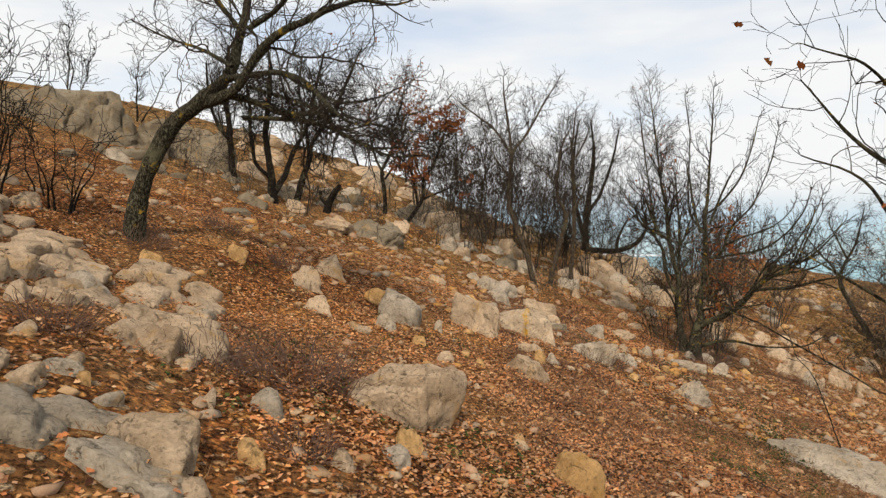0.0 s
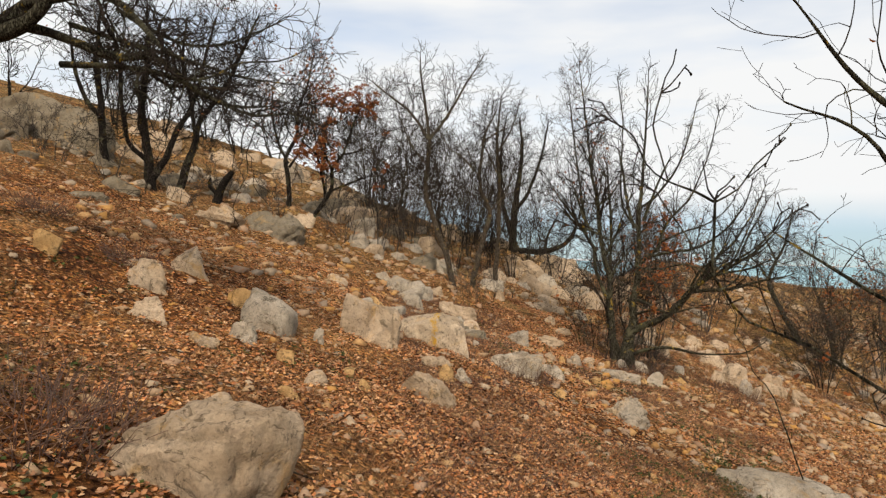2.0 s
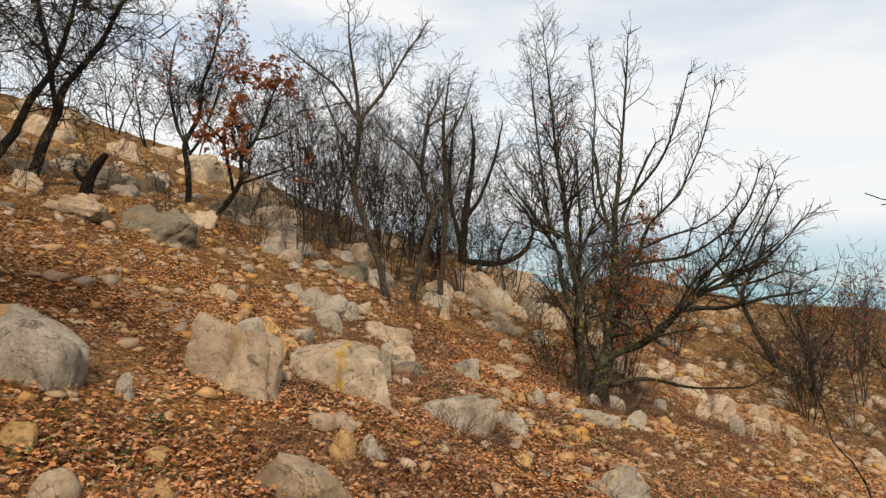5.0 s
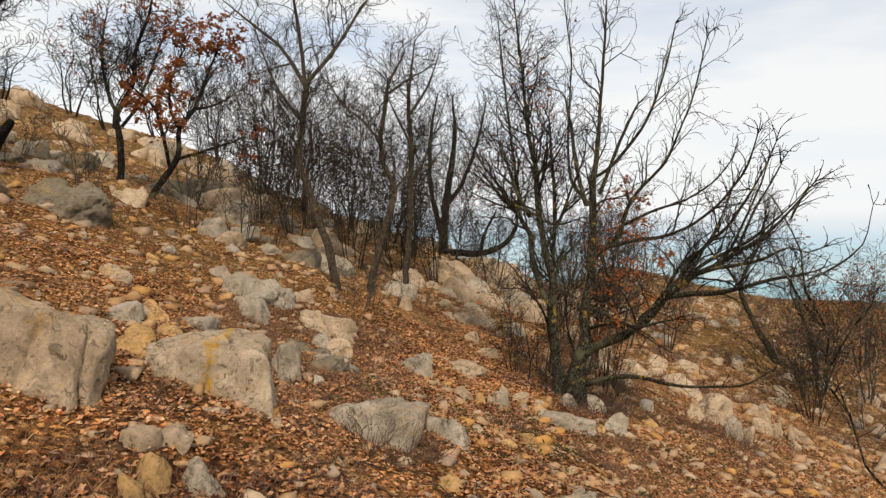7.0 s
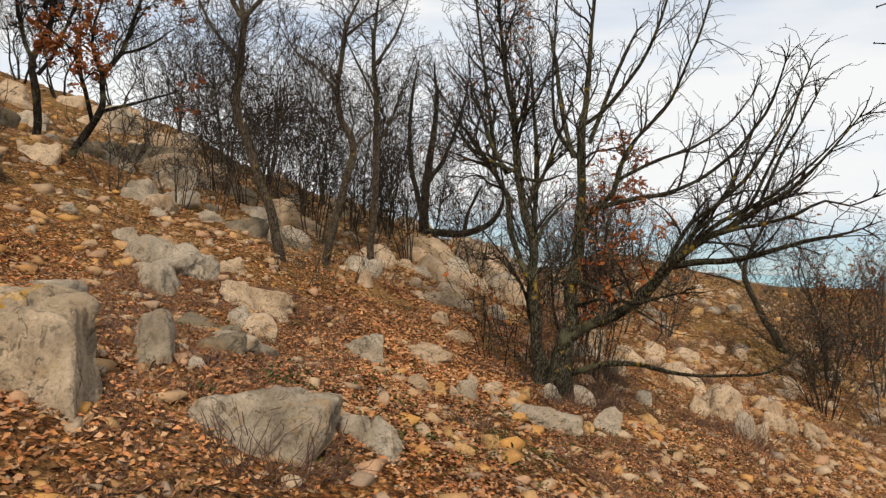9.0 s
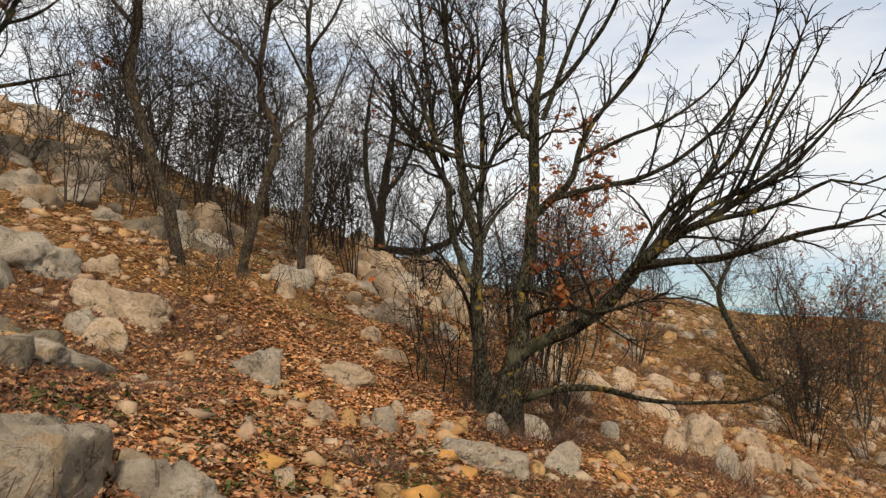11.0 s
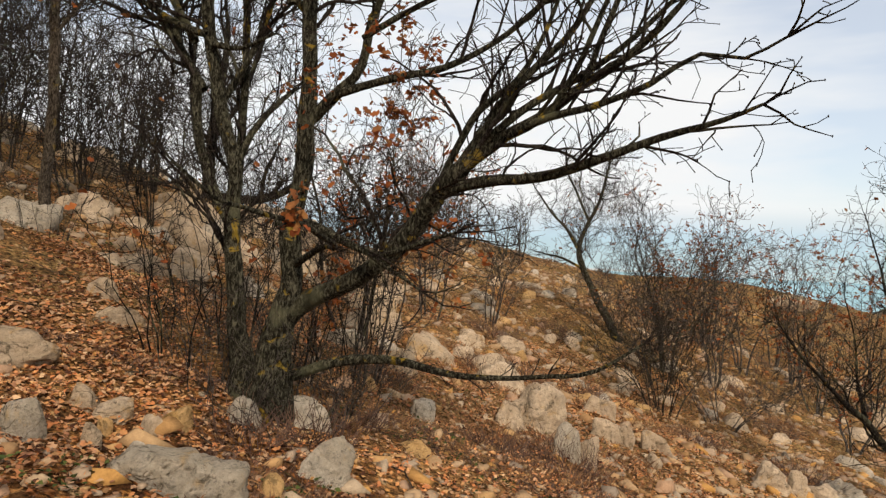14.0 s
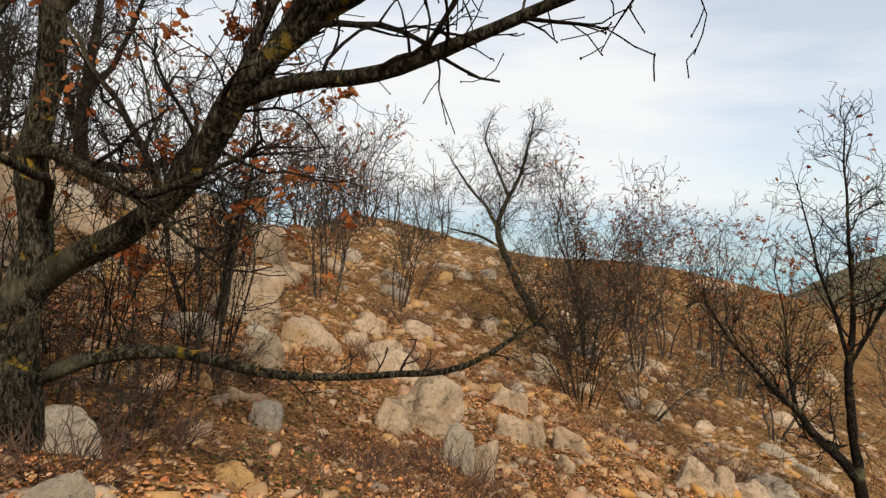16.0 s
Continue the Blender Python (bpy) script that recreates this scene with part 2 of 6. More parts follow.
SOIL = earth_material()
LIME = limestone_material("weathered_limestone", (0.535, 0.40, 0.27), 0.5)
LIME_STREAK = limestone_material("lichen_streaked_limestone", (0.52, 0.40, 0.275), 0.3, streak=0.08)
LIME_GREY = limestone_material("grey_limestone", (0.455, 0.38, 0.29), 0.4)
CRAG = limestone_material("stained_crag_limestone", (0.25, 0.205, 0.145), 0.35)
LIME_OCHRE = limestone_material("ochre_limestone", (0.60, 0.37, 0.16), 0.5)
STONES = scatter_material("field_stones", (0.44, 0.29, 0.16), (0.50, 0.29, 0.12), (0.36, 0.25, 0.16), (0.46, 0.32, 0.19), (0.34, 0.19, 0.085), (0.52, 0.27, 0.08), (0.38, 0.28, 0.19), (0.44, 0.26, 0.15), (0.29, 0.22, 0.16), (0.46, 0.34, 0.22), grain=70)
LITTER = scatter_material("fallen_oak_leaves", (0.44, 0.17, 0.07), (0.60, 0.29, 0.115), (0.04, 0.02, 0.013), (0.62, 0.35, 0.155), (0.32, 0.15, 0.085), (0.64, 0.43, 0.25), (0.54, 0.21, 0.08), (0.48, 0.29, 0.17), (0.07, 0.03, 0.018), rough=0.8, grain=90, thin=0.2, patchy=True)
STRAW = scatter_material("dry_grass", (0.36, 0.19, 0.085), (0.25, 0.12, 0.06), (0.42, 0.26, 0.125), (0.17, 0.085, 0.05), rough=0.9, grain=120)
GREEN = scatter_material("winter_green_leaves", (0.05, 0.065, 0.018), (0.10, 0.11, 0.03), (0.035, 0.045, 0.015), rough=0.7, grain=80)
RUST = scatter_material("withered_oak_leaves", (0.30, 0.085, 0.03), (0.44, 0.14, 0.04), (0.19, 0.06, 0.025), (0.40, 0.18, 0.06), rough=0.75, grain=80, thin=0.3)
BARK = bark_material("oak_bark", (0.036, 0.031, 0.020), (0.165, 0.148, 0.098), 0.9)
BARK_DARK = bark_material("dark_bark", (0.018, 0.014, 0.011), (0.05, 0.041, 0.032), 0.25)
BARK_PALE = bark_material("pale_bark", (0.075, 0.057, 0.04), (0.16, 0.125, 0.09), 0.35)
BUSH_TWIG = bark_material("bush_twig_bark", (0.085, 0.067, 0.055), (0.185, 0.15, 0.122), 0.1)
THICKET_BARK = bark_material("thicket_bark", (0.044, 0.034, 0.027), (0.098, 0.077, 0.060), 0.2)
TWIG = bark_material("twig_bark", (0.042, 0.031, 0.024), (0.085, 0.066, 0.052), 0.1)
BRUSH = scatter_material("dead_brush", (0.17, 0.095, 0.065), (0.11, 0.064, 0.05), (0.25, 0.145, 0.09), (0.14, 0.095, 0.08), rough=0.9, grain=100)


# ---- ground ----
def hash_noise(x, y, z=0.0):
    """Smooth value noise in -1..1 for arrays."""
    x, y, z = np.broadcast_arrays(np.asarray(x, float), np.asarray(y, float), np.asarray(z, float))
    xi, yi, zi = np.floor(x).astype(np.int64), np.floor(y).astype(np.int64), np.floor(z).astype(np.int64)
    fx, fy, fz = x - xi, y - yi, z - zi
    fx, fy, fz = (f * f * (3 - 2 * f) for f in (fx, fy, fz))

    def h(a, b, c):
        v = (a * 374761393 + b * 668265263 + c * 2147483647) & 0xFFFFFFFF
        v = ((v ^ (v >> 13)) * 1274126177) & 0xFFFFFFFF
        return ((v ^ (v >> 16)) & 0xFFFF) / 32767.5 - 1

    out = 0
    for a in (0, 1):
        for b in (0, 1):
            for c in (0, 1):
                out = out + h(xi + a, yi + b, zi + c) * (fx if a else 1 - fx) * (fy if b else 1 - fy) * (fz if c else 1 - fz)
    return out


def fbm(x, y, z=0.0, octaves=4):
    out, amp = 0, 1.0
    for o in range(octaves):
        out = out + amp * hash_noise(x * 2 ** o + 17.3 * o, y * 2 ** o - 9.1 * o, np.asarray(z) * 2 ** o + 3.7 * o)
        amp *= 0.5
    return out


def smooth(a, b, x):
    s = np.clip((x - a) / (b - a), 0, 1)
    return s * s * (3 - 2 * s)


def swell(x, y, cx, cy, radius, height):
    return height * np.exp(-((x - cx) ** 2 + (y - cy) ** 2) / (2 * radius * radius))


def hill(x, y):
    """The broad shape of the slope: it falls to the east, rises gently to the north and drops behind its crest."""
    x, y = np.asarray(x, float), np.asarray(y, float)
    X, Y = np.clip(x, -12, 26), np.clip(y, -2, 34)
    u, v = X / 10, (Y - 14) / 10
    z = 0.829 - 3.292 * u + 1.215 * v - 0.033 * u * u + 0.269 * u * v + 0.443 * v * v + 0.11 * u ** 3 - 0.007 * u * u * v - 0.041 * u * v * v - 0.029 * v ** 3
    z = z - 0.2 * (x - X)
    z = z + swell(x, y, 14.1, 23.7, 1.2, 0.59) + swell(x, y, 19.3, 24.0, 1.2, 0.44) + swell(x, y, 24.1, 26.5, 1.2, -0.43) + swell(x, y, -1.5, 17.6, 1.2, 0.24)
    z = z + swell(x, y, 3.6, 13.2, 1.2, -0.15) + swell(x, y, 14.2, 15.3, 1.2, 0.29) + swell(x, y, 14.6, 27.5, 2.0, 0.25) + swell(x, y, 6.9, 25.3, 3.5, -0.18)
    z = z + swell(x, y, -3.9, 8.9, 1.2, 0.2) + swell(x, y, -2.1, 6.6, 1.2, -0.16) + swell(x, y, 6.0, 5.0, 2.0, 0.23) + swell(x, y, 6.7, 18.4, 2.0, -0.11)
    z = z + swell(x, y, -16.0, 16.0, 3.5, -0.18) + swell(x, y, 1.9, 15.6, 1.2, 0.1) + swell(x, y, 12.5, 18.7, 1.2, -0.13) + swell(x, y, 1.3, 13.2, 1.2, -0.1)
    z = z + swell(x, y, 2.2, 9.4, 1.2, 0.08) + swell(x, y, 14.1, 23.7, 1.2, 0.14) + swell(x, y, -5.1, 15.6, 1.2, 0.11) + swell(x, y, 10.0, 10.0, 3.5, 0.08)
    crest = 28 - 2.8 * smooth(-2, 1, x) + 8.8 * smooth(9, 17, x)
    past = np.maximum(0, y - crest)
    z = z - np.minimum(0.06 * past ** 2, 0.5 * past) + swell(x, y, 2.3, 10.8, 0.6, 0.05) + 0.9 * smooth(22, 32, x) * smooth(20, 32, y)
    z = z - 0.02 * np.minimum(np.maximum(0, -14 - x), 60) ** 1.5 - 0.12 * np.maximum(0, -6 - y)
    z = np.maximum(z, -55 + 0.02 * z)
    return z + swell(x, y, 130, 78, 36, 42)


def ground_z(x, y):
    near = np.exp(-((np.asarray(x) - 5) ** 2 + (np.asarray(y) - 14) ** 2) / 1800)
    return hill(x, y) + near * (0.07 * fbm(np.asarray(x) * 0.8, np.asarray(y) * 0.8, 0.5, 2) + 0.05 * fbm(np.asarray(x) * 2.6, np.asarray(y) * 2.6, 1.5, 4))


def gz(x, y):
    return float(ground_z(np.array([x]), np.array([y]))[0])


def fill_mesh(me, verts, tris):
    verts, tris = np.asarray(verts, np.float32), np.asarray(tris, np.int32)
    k = tris.shape[1]
    me.vertices.add(len(verts))
    me.vertices.foreach_set("co", verts.ravel())
    me.loops.add(len(tris) * k)
    me.loops.foreach_set("vertex_index", tris.ravel())
    me.polygons.add(len(tris))
    me.polygons.foreach_set("loop_start", np.arange(0, len(tris) * k, k, dtype=np.int32))
    me.update(calc_edges=True)
    return me


def mesh_of(name, verts, tris, mat, shade=True):
    me = fill_mesh(bpy.data.meshes.new(name), verts, tris)
    me.materials.append(mat)
    if shade:
        me.polygons.foreach_set("use_smooth", np.ones(len(me.polygons), bool))
    return me


def part(name, mesh, parent=None, label=""):
    ob = new(name, mesh)
    ob.parent = parent
    return tagged(ob, label)


def axis(lo, hi, step, reach):
    mid = np.arange(lo, hi, step)
    grow, a, s = [], 0.0, step
    while a < reach:
        s *= 1.16
        a += s
        grow.append(a)
    grow = np.array(grow)
    return np.concatenate([lo - grow[::-1], mid, hi + grow])


gx, gy = axis(-7, 17, 0.12, 4700), axis(0, 31, 0.15, 4700)
GX, GY = np.meshgrid(gx, gy)
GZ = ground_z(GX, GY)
nx, ny = len(gx), len(gy)
idx = np.arange(nx * ny).reshape(ny, nx)
quads = np.stack([idx[:-1, :-1], idx[:-1, 1:], idx[1:, 1:], idx[1:, :-1]], -1).reshape(-1, 4)
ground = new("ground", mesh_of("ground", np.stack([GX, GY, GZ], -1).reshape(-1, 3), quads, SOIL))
tagged(ground, "reddish brown stony hillside covered with fallen leaves", "ground", kind="structure")


def painted_haze_material():
    """Far distance as blue haze painted in glowing colour, thinning out upwards."""
    m = bpy.data.materials.new("painted_blue_haze")
    m.use_nodes = True
    n, l = m.node_tree.nodes, m.node_tree.links
    n.clear()
    co = n.new("ShaderNodeNewGeometry").outputs["Position"]
    axes = n.new("ShaderNodeSeparateXYZ")
    l.new(co, axes.inputs[0])
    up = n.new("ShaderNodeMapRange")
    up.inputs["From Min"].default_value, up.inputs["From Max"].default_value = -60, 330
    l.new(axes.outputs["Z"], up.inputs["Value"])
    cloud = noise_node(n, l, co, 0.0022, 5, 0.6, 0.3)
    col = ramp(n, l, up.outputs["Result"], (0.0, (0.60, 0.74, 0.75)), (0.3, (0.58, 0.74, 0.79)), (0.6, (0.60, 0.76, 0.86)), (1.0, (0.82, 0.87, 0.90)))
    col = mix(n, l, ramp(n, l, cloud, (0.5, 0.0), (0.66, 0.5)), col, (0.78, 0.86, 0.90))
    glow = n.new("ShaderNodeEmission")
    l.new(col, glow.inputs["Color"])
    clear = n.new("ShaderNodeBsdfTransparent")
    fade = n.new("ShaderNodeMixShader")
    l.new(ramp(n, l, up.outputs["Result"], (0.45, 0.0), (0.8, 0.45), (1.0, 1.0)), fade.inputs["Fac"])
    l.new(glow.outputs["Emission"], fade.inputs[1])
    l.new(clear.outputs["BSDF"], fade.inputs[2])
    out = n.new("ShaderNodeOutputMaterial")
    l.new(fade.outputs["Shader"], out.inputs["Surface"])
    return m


# a plain ring around the scene carries the glowing painted haze
ang = np.linspace(0, 2 * math.pi, 241)[:-1]
levels = np.array([-80.0, 60.0, 180.0, 330.0])
ring = np.stack([np.repeat(4300 * np.cos(ang), 4), np.repeat(4300 * np.sin(ang), 4), np.tile(levels, 240)], -1)
i, j = np.arange(240)[:, None] * 4, np.arange(3)[None]
nxt = (i + 4) % 960
backdrop = new("backdrop", mesh_of("backdrop", ring, np.stack([i + j, nxt + j, nxt + j + 1, i + j + 1], -1).reshape(-1, 4), painted_haze_material()))
tagged(backdrop, "far blue distance painted as glowing haze on a ring", "backdrop", kind="structure")


# ---- rocks ----
def ico(level):
    bm = bmesh.new()
    bmesh.ops.create_icosphere(bm, subdivisions=level, radius=1.0)
    v = np.array([p.co[:] for p in bm.verts])
    f = np.array([[p.index for p in q.verts] for q in bm.faces])
    bm.free()
    return v, f


ICO = {k: ico(k) for k in (1, 2, 3, 4, 5)}


def rock_shape(level, seed, w, d, h, facets=7, rough=1.0, layers=0.0, slab=False):
    """A weathered block: six sides and some broken corners cut from a ball, then ribbed, bedded, cracked and pitted."""
    v, f = ICO[level]
    rng = np.random.default_rng(seed)
    tilt = 0.16 if slab else 0.42
    sides = np.array([[1, 0, 0], [-1, 0, 0], [0, 1, 0], [0, -1, 0], [0.1, -0.1, 1], [0, 0, -1]], float) + rng.normal(size=(6, 3)) * tilt
    nrm = np.concatenate([sides, rng.normal(size=(facets, 3))])
    nrm /= np.linalg.norm(nrm, axis=1)[:, None]
    off = np.concatenate([rng.uniform(0.48, 0.66, 6), rng.uniform(0.58, 0.86, facets)])
    rad = off[None] / np.maximum(v @ nrm.T, 0.05)
    worn = 17
    r = (np.sum(rad ** -worn, axis=1) + 1.0) ** (-1 / worn)
    q = v * r[:, None]
    q[:, :2] -= (q[:, :2].max(0) + q[:, :2].min(0)) / 2
    q /= np.array([np.ptp(q[:, 0]), np.ptp(q[:, 1]), q[:, 2].max()])
    p = q * np.array([w, d, h])
    size = (w * d * h) ** (1 / 3)
    s = (seed % 97) * 3.17
    a, b, c = (p / size).T
    out = v / np.array([w, d, h * 1.6])
    out /= np.linalg.norm(out, axis=1)[:, None]
    ribs = 1 - np.abs(fbm(a * 1.7 + s, b * 1.7, c * 2.6, 3))
    pits = smooth(0.35, 0.7, fbm(a * 4.4 + s, b * 4.4 + 9, c * 5.2, 3))
    move = 0.035 * (ribs - 0.65) + 0.035 * fbm(a * 7.5 + s, b * 7.5, c * 8.5, 3) - 0.05 * pits + 0.08 * fbm(a * 0.9 + s, b * 0.9, c * 0.9, 2)
    for k in range(2 if level > 3 else 0):
        n = rng.normal(size=3) * np.array([1, 1, 0.35])
        n /= np.linalg.norm(n)
        gap = a * n[0] + b * n[1] + c * n[2] - rng.uniform(-0.3, 0.3) + 0.12 * fbm(a * 1.5 + s, b * 1.5 + k, c * 1.5, 3)
        move = move - 0.09 * np.exp(-(gap / 0.03) ** 2) + 0.03 * np.tanh(gap / 0.03)
    p = p + out * (rough * size * move)[:, None]
    if layers:
        bed = (p[:, 2] + 0.18 * p[:, 0]) / layers + 0.35 * fbm(a * 1.2 + s, b * 1.2, 0.3, 2)
        step = bed % 1.0
        p[:, :2] *= (1 - 0.07 * smooth(0.62, 0.92, step) * (1 - smooth(0.94, 1.0, step)))[:, None]
        p[:, 2] += layers * 0.35 * (smooth(0.7, 1.0, step) - step)
    return p, f


ROCK_LABELS = {
    LIME: "weathered beige limestone rock half sunk in leaf litter",
    LIME_STREAK: "wide beige limestone slab with a yellow lichen streak",
    LIME_GREY: "grey lichen-stained limestone rock among fallen leaves",
    CRAG: "dark grey stained limestone rock on the upper slope",
    LIME_OCHRE: "ochre-coloured limestone rock lying on the slope",
}


def rock(x, y, w, d, h, turn, seed, mat=None, name="rock", label="", lean=0, layers=None, sink=0.0, level=None, facets=5, slab=False):
    mat = mat or (LIME, LIME, LIME_GREY, LIME, LIME_OCHRE if w < 0.5 else LIME, LIME, LIME_GREY)[seed % 7]
    if layers is None:
        layers = max(0.09, h * 0.45) if seed % 2 == 0 and w > 0.35 else 0.0
    level = level or (5 if w > 0.55 else 4 if w > 0.2 else 3)
    v, f = rock_shape(level, seed, w, d, h * 1.12, facets, 1.0, layers, slab)
    ob = new(name, mesh_of(name, v, f, mat))
    ob.matrix_basis = pose(x, y, gz(x, y) - (0.38 if slab else 0.27) * h - sink, -12 if slab else -6, lean + (seed * 7 % 19 - 9) * (1.0 if w < 1.5 else 0.0), turn)
    return tagged(ob, label or ROCK_LABELS[mat], "rock", "rocks on the slope")


# ---- trees ----
class Wood:
    """Collects tapered tubes."""

    def __init__(self):
        self.v, self.f, self.n = [], [], 0

    def tube(self, pts, rad, sides):
        pts, rad = np.asarray(pts, float), np.asarray(rad, float)
        tan = np.gradient(pts, axis=0)
        tan /= np.linalg.norm(tan, axis=1)[:, None] + 1e-9
        ref = np.array([0.31, 0.93, 0.17]) if abs(tan[0, 2]) > 0.6 else np.array([0.1, 0.2, 0.97])
        a = np.cross(tan, ref)
        a /= np.linalg.norm(a, axis=1)[:, None] + 1e-9
        b = np.cross(tan, a)
        ang = np.arange(sides) * 2 * math.pi / sides
        ring = a[:, None] * np.cos(ang)[None, :, None] + b[:, None] * np.sin(ang)[None, :, None]
        v = (pts[:, None] + ring * rad[:, None, None]).reshape(-1, 3)
        m = len(pts)
        i = np.arange(m - 1)[:, None] * sides
        j = np.arange(sides)[None]
        k = (j + 1) % sides
        q = np.stack([i + j, i + k, i + k + sides, i + j + sides], -1).reshape(-1, 4) + self.n
        self.v.append(v)
        self.f.append(q)
        self.n += len(v)

    def mesh(self, name, mat):
        return mesh_of(name, np.concatenate(self.v), np.concatenate(self.f), mat)


def spline(pts, step):
    """Catmull-Rom through points with radius as fourth value."""
    p = np.asarray(pts, float)
    p = np.vstack([2 * p[0] - p[1], p, 2 * p[-1] - p[-2]])
    out = []
    for i in range(1, len(p) - 2):
        n = max(2, int(np.linalg.norm(p[i + 1, :3] - p[i, :3]) / step))
        for t in np.arange(n) / n:
            out.append(0.5 * (2 * p[i] + (p[i + 1] - p[i - 1]) * t + (2 * p[i - 1] - 5 * p[i] + 4 * p[i + 1] - p[i + 2]) * t * t + (3 * p[i] - p[i - 1] - 3 * p[i + 1] + p[i + 2]) * t ** 3))
    out.append(p[-2])
    return np.array(out)


def sideways(rng, d, spread):
    """A direction that leaves d by about spread degrees."""
    r = rng.normal(size=3)
    r -= d * (r @ d)
    r /= np.linalg.norm(r) + 1e-9
    a = radians(spread)
    return d * math.cos(a) + r * math.sin(a)


class Tree:
    def __init__(self, name, seed, bark, up=0.10, dense=1.0, thin=1.0, fine=0.003, kink=1.0, rise=0.0, stout=1.0):
        self.name, self.rng, self.bark = name, np.random.default_rng(seed), bark
        self.up, self.dense, self.thin, self.fine, self.kink, self.rise, self.stout = up, dense, thin, fine, kink, rise, stout
        self.limbs, self.twigs, self.tips, self.short = [], Wood(), [], 1.0
        self.deep = 3 if fine < 0.0045 else 2

    def shoot(self, start, way, length, r, level):
        rng = self.rng
        n = max(3, int(length / (0.09, 0.09, 0.085, 0.08)[min(level, 3)]) + 1)
        n = min(n, 13) if level < 3 else max(2, min(n - 1, 5))
        step = length / n
        pts, d, p = [np.array(start)], np.array(way), np.array(start)
        bend = rng.normal(size=3) * self.kink / n
        for i in range(n):
            d = d + bend + rng.normal(size=3) * (0.20, 0.27, 0.33, 0.36)[min(level, 3)] * self.kink + np.array([0, 0, self.up])
            d /= np.linalg.norm(d)
            p = p + d * step
            pts.append(p)
        pts = np.array(pts)
        rad = np.maximum(r * (1 - 0.7 * np.arange(n + 1) / n), self.fine)
        self.twigs.tube(pts, rad, 5 if r > 0.012 else 3)
        self.tips.append((pts[-1], d))
        if level < self.deep and length > 0.10:
            low = 2 if level < 2 else 1
            m = int(length * (4.0, 5.5, 8.0)[level] * self.dense + rng.random())
            for k in range(max(m, low)):
                t = 0.15 + 0.85 * (k + rng.random()) / max(m, low)
                i = min(int(t * n), n - 1)
                c = pts[i] + (pts[i + 1] - pts[i]) * (t * n - i)
                dd = pts[i + 1] - pts[i]
                dd /= np.linalg.norm(dd)
                ln = length * rng.uniform(0.35, 0.75) * (1.2 - 0.65 * t)
                self.shoot(c, sideways(rng, dd, rng.uniform(26, 58) * min(1.0, self.kink + 0.25)), ln, max(rad[i] * 0.66, self.fine), level + 1)

    def limb(self, *pts, side=True, first=0.22, reach=1.0):
        """A limb through given places, each with its radius, dressed with side shoots."""
        p = spline(pts, 0.09)
        p[:, 3] *= self.stout
        rng, reach = self.rng, reach * self.short
        ln = np.concatenate([[0], np.cumsum(np.linalg.norm(np.diff(p[:, :3], axis=0), axis=1))])
        wob = np.stack([fbm(ln * 2.3 + rng.uniform(0, 90), 0.5 + k, 0.2, 3) for k in range(3)], -1)
        p[:, :3] += wob * (0.25 * p[:, 3] + 0.006)[:, None] * np.minimum(1, ln / 0.4)[:, None]
        rough = 1 + 0.10 * fbm(ln * 6 + rng.uniform(0, 90), 0.5, 0.2, 2)
        w = Wood()
        w.tube(p[:, :3], np.maximum(p[:, 3] * rough, min(self.fine, 0.004)), 10 if p[0, 3] > 0.06 else 7)
        self.limbs.append(w)
        if not side:
            return
        total = ln[-1]
        m = int(total * 5.5 * self.dense)
        for k in range(m):
            t = first + (1 - first) * (k + rng.random()) / m
            i = int(np.clip(np.searchsorted(ln, t * total) - 1, 0, len(p) - 2))
            d = p[i + 1, :3] - p[i, :3]
            d /= np.linalg.norm(d) + 1e-9
            length = min(1.5, 0.28 + total * 0.42) * rng.uniform(0.4, 1.0) * (1.15 - 0.6 * t) * reach
            way = sideways(rng, d, rng.uniform(28, 60) * min(1.0, self.kink + 0.15)) + np.array([0, 0, self.rise])
            self.shoot(p[i, :3], way / np.linalg.norm(way), length, min(p[i, 3] * 0.62, (0.003 + 0.0095 * length) * self.thin), 1)
        d = p[-1, :3] - p[-4, :3]
        d /= np.linalg.norm(d)
        for k in range(3):
            self.shoot(p[-1, :3], sideways(rng, d, rng.uniform(8, 35)), max(0.45 * reach, 0.1) * rng.uniform(0.6, 1.1), min(0.006, max(p[-1, 3], self.fine * 1.2)) * self.thin, 2)

    def done(self, x, y, label, category="tree", group="", leaves=0, zone=None, leaf=0.072, bud=0.0):
        thing = tagged(new(self.name), label, category, group)
        base = Vector((x, y, gz(x, y)))
        thing.location = base
        back = np.array(base)
        for k, w in enumerate(self.limbs):
            w.v = [v - back for v in w.v]
            part("trunk" if k == 0 else "limb", w.mesh("limb", self.bark), thing)
        if self.twigs.v:
            self.twigs.v = [v - back for v in self.twigs.v]
            part("crown", self.twigs.mesh("crown", self.bark if self.bark in (BUSH_TWIG, THICKET_BARK) else TWIG if self.bark is not BARK_DARK else BARK_DARK), thing)
        if bud:
            v, f = ICO[1]
            at = np.array([t[0] for t in self.tips])[:800] - back
            s = bud * self.rng.uniform(0.6, 1.2, (len(at), 1, 1))
            buds = part("bud_cluster", mesh_of("buds", (at[:, None] + v[None] * s * np.array([0.75, 0.75, 1.2])).reshape(-1, 3), (f[None] + (np.arange(len(at)) * len(v))[:, None, None]).reshape(-1, 3), TWIG), thing)
            tagged(buds, kind="stuff")
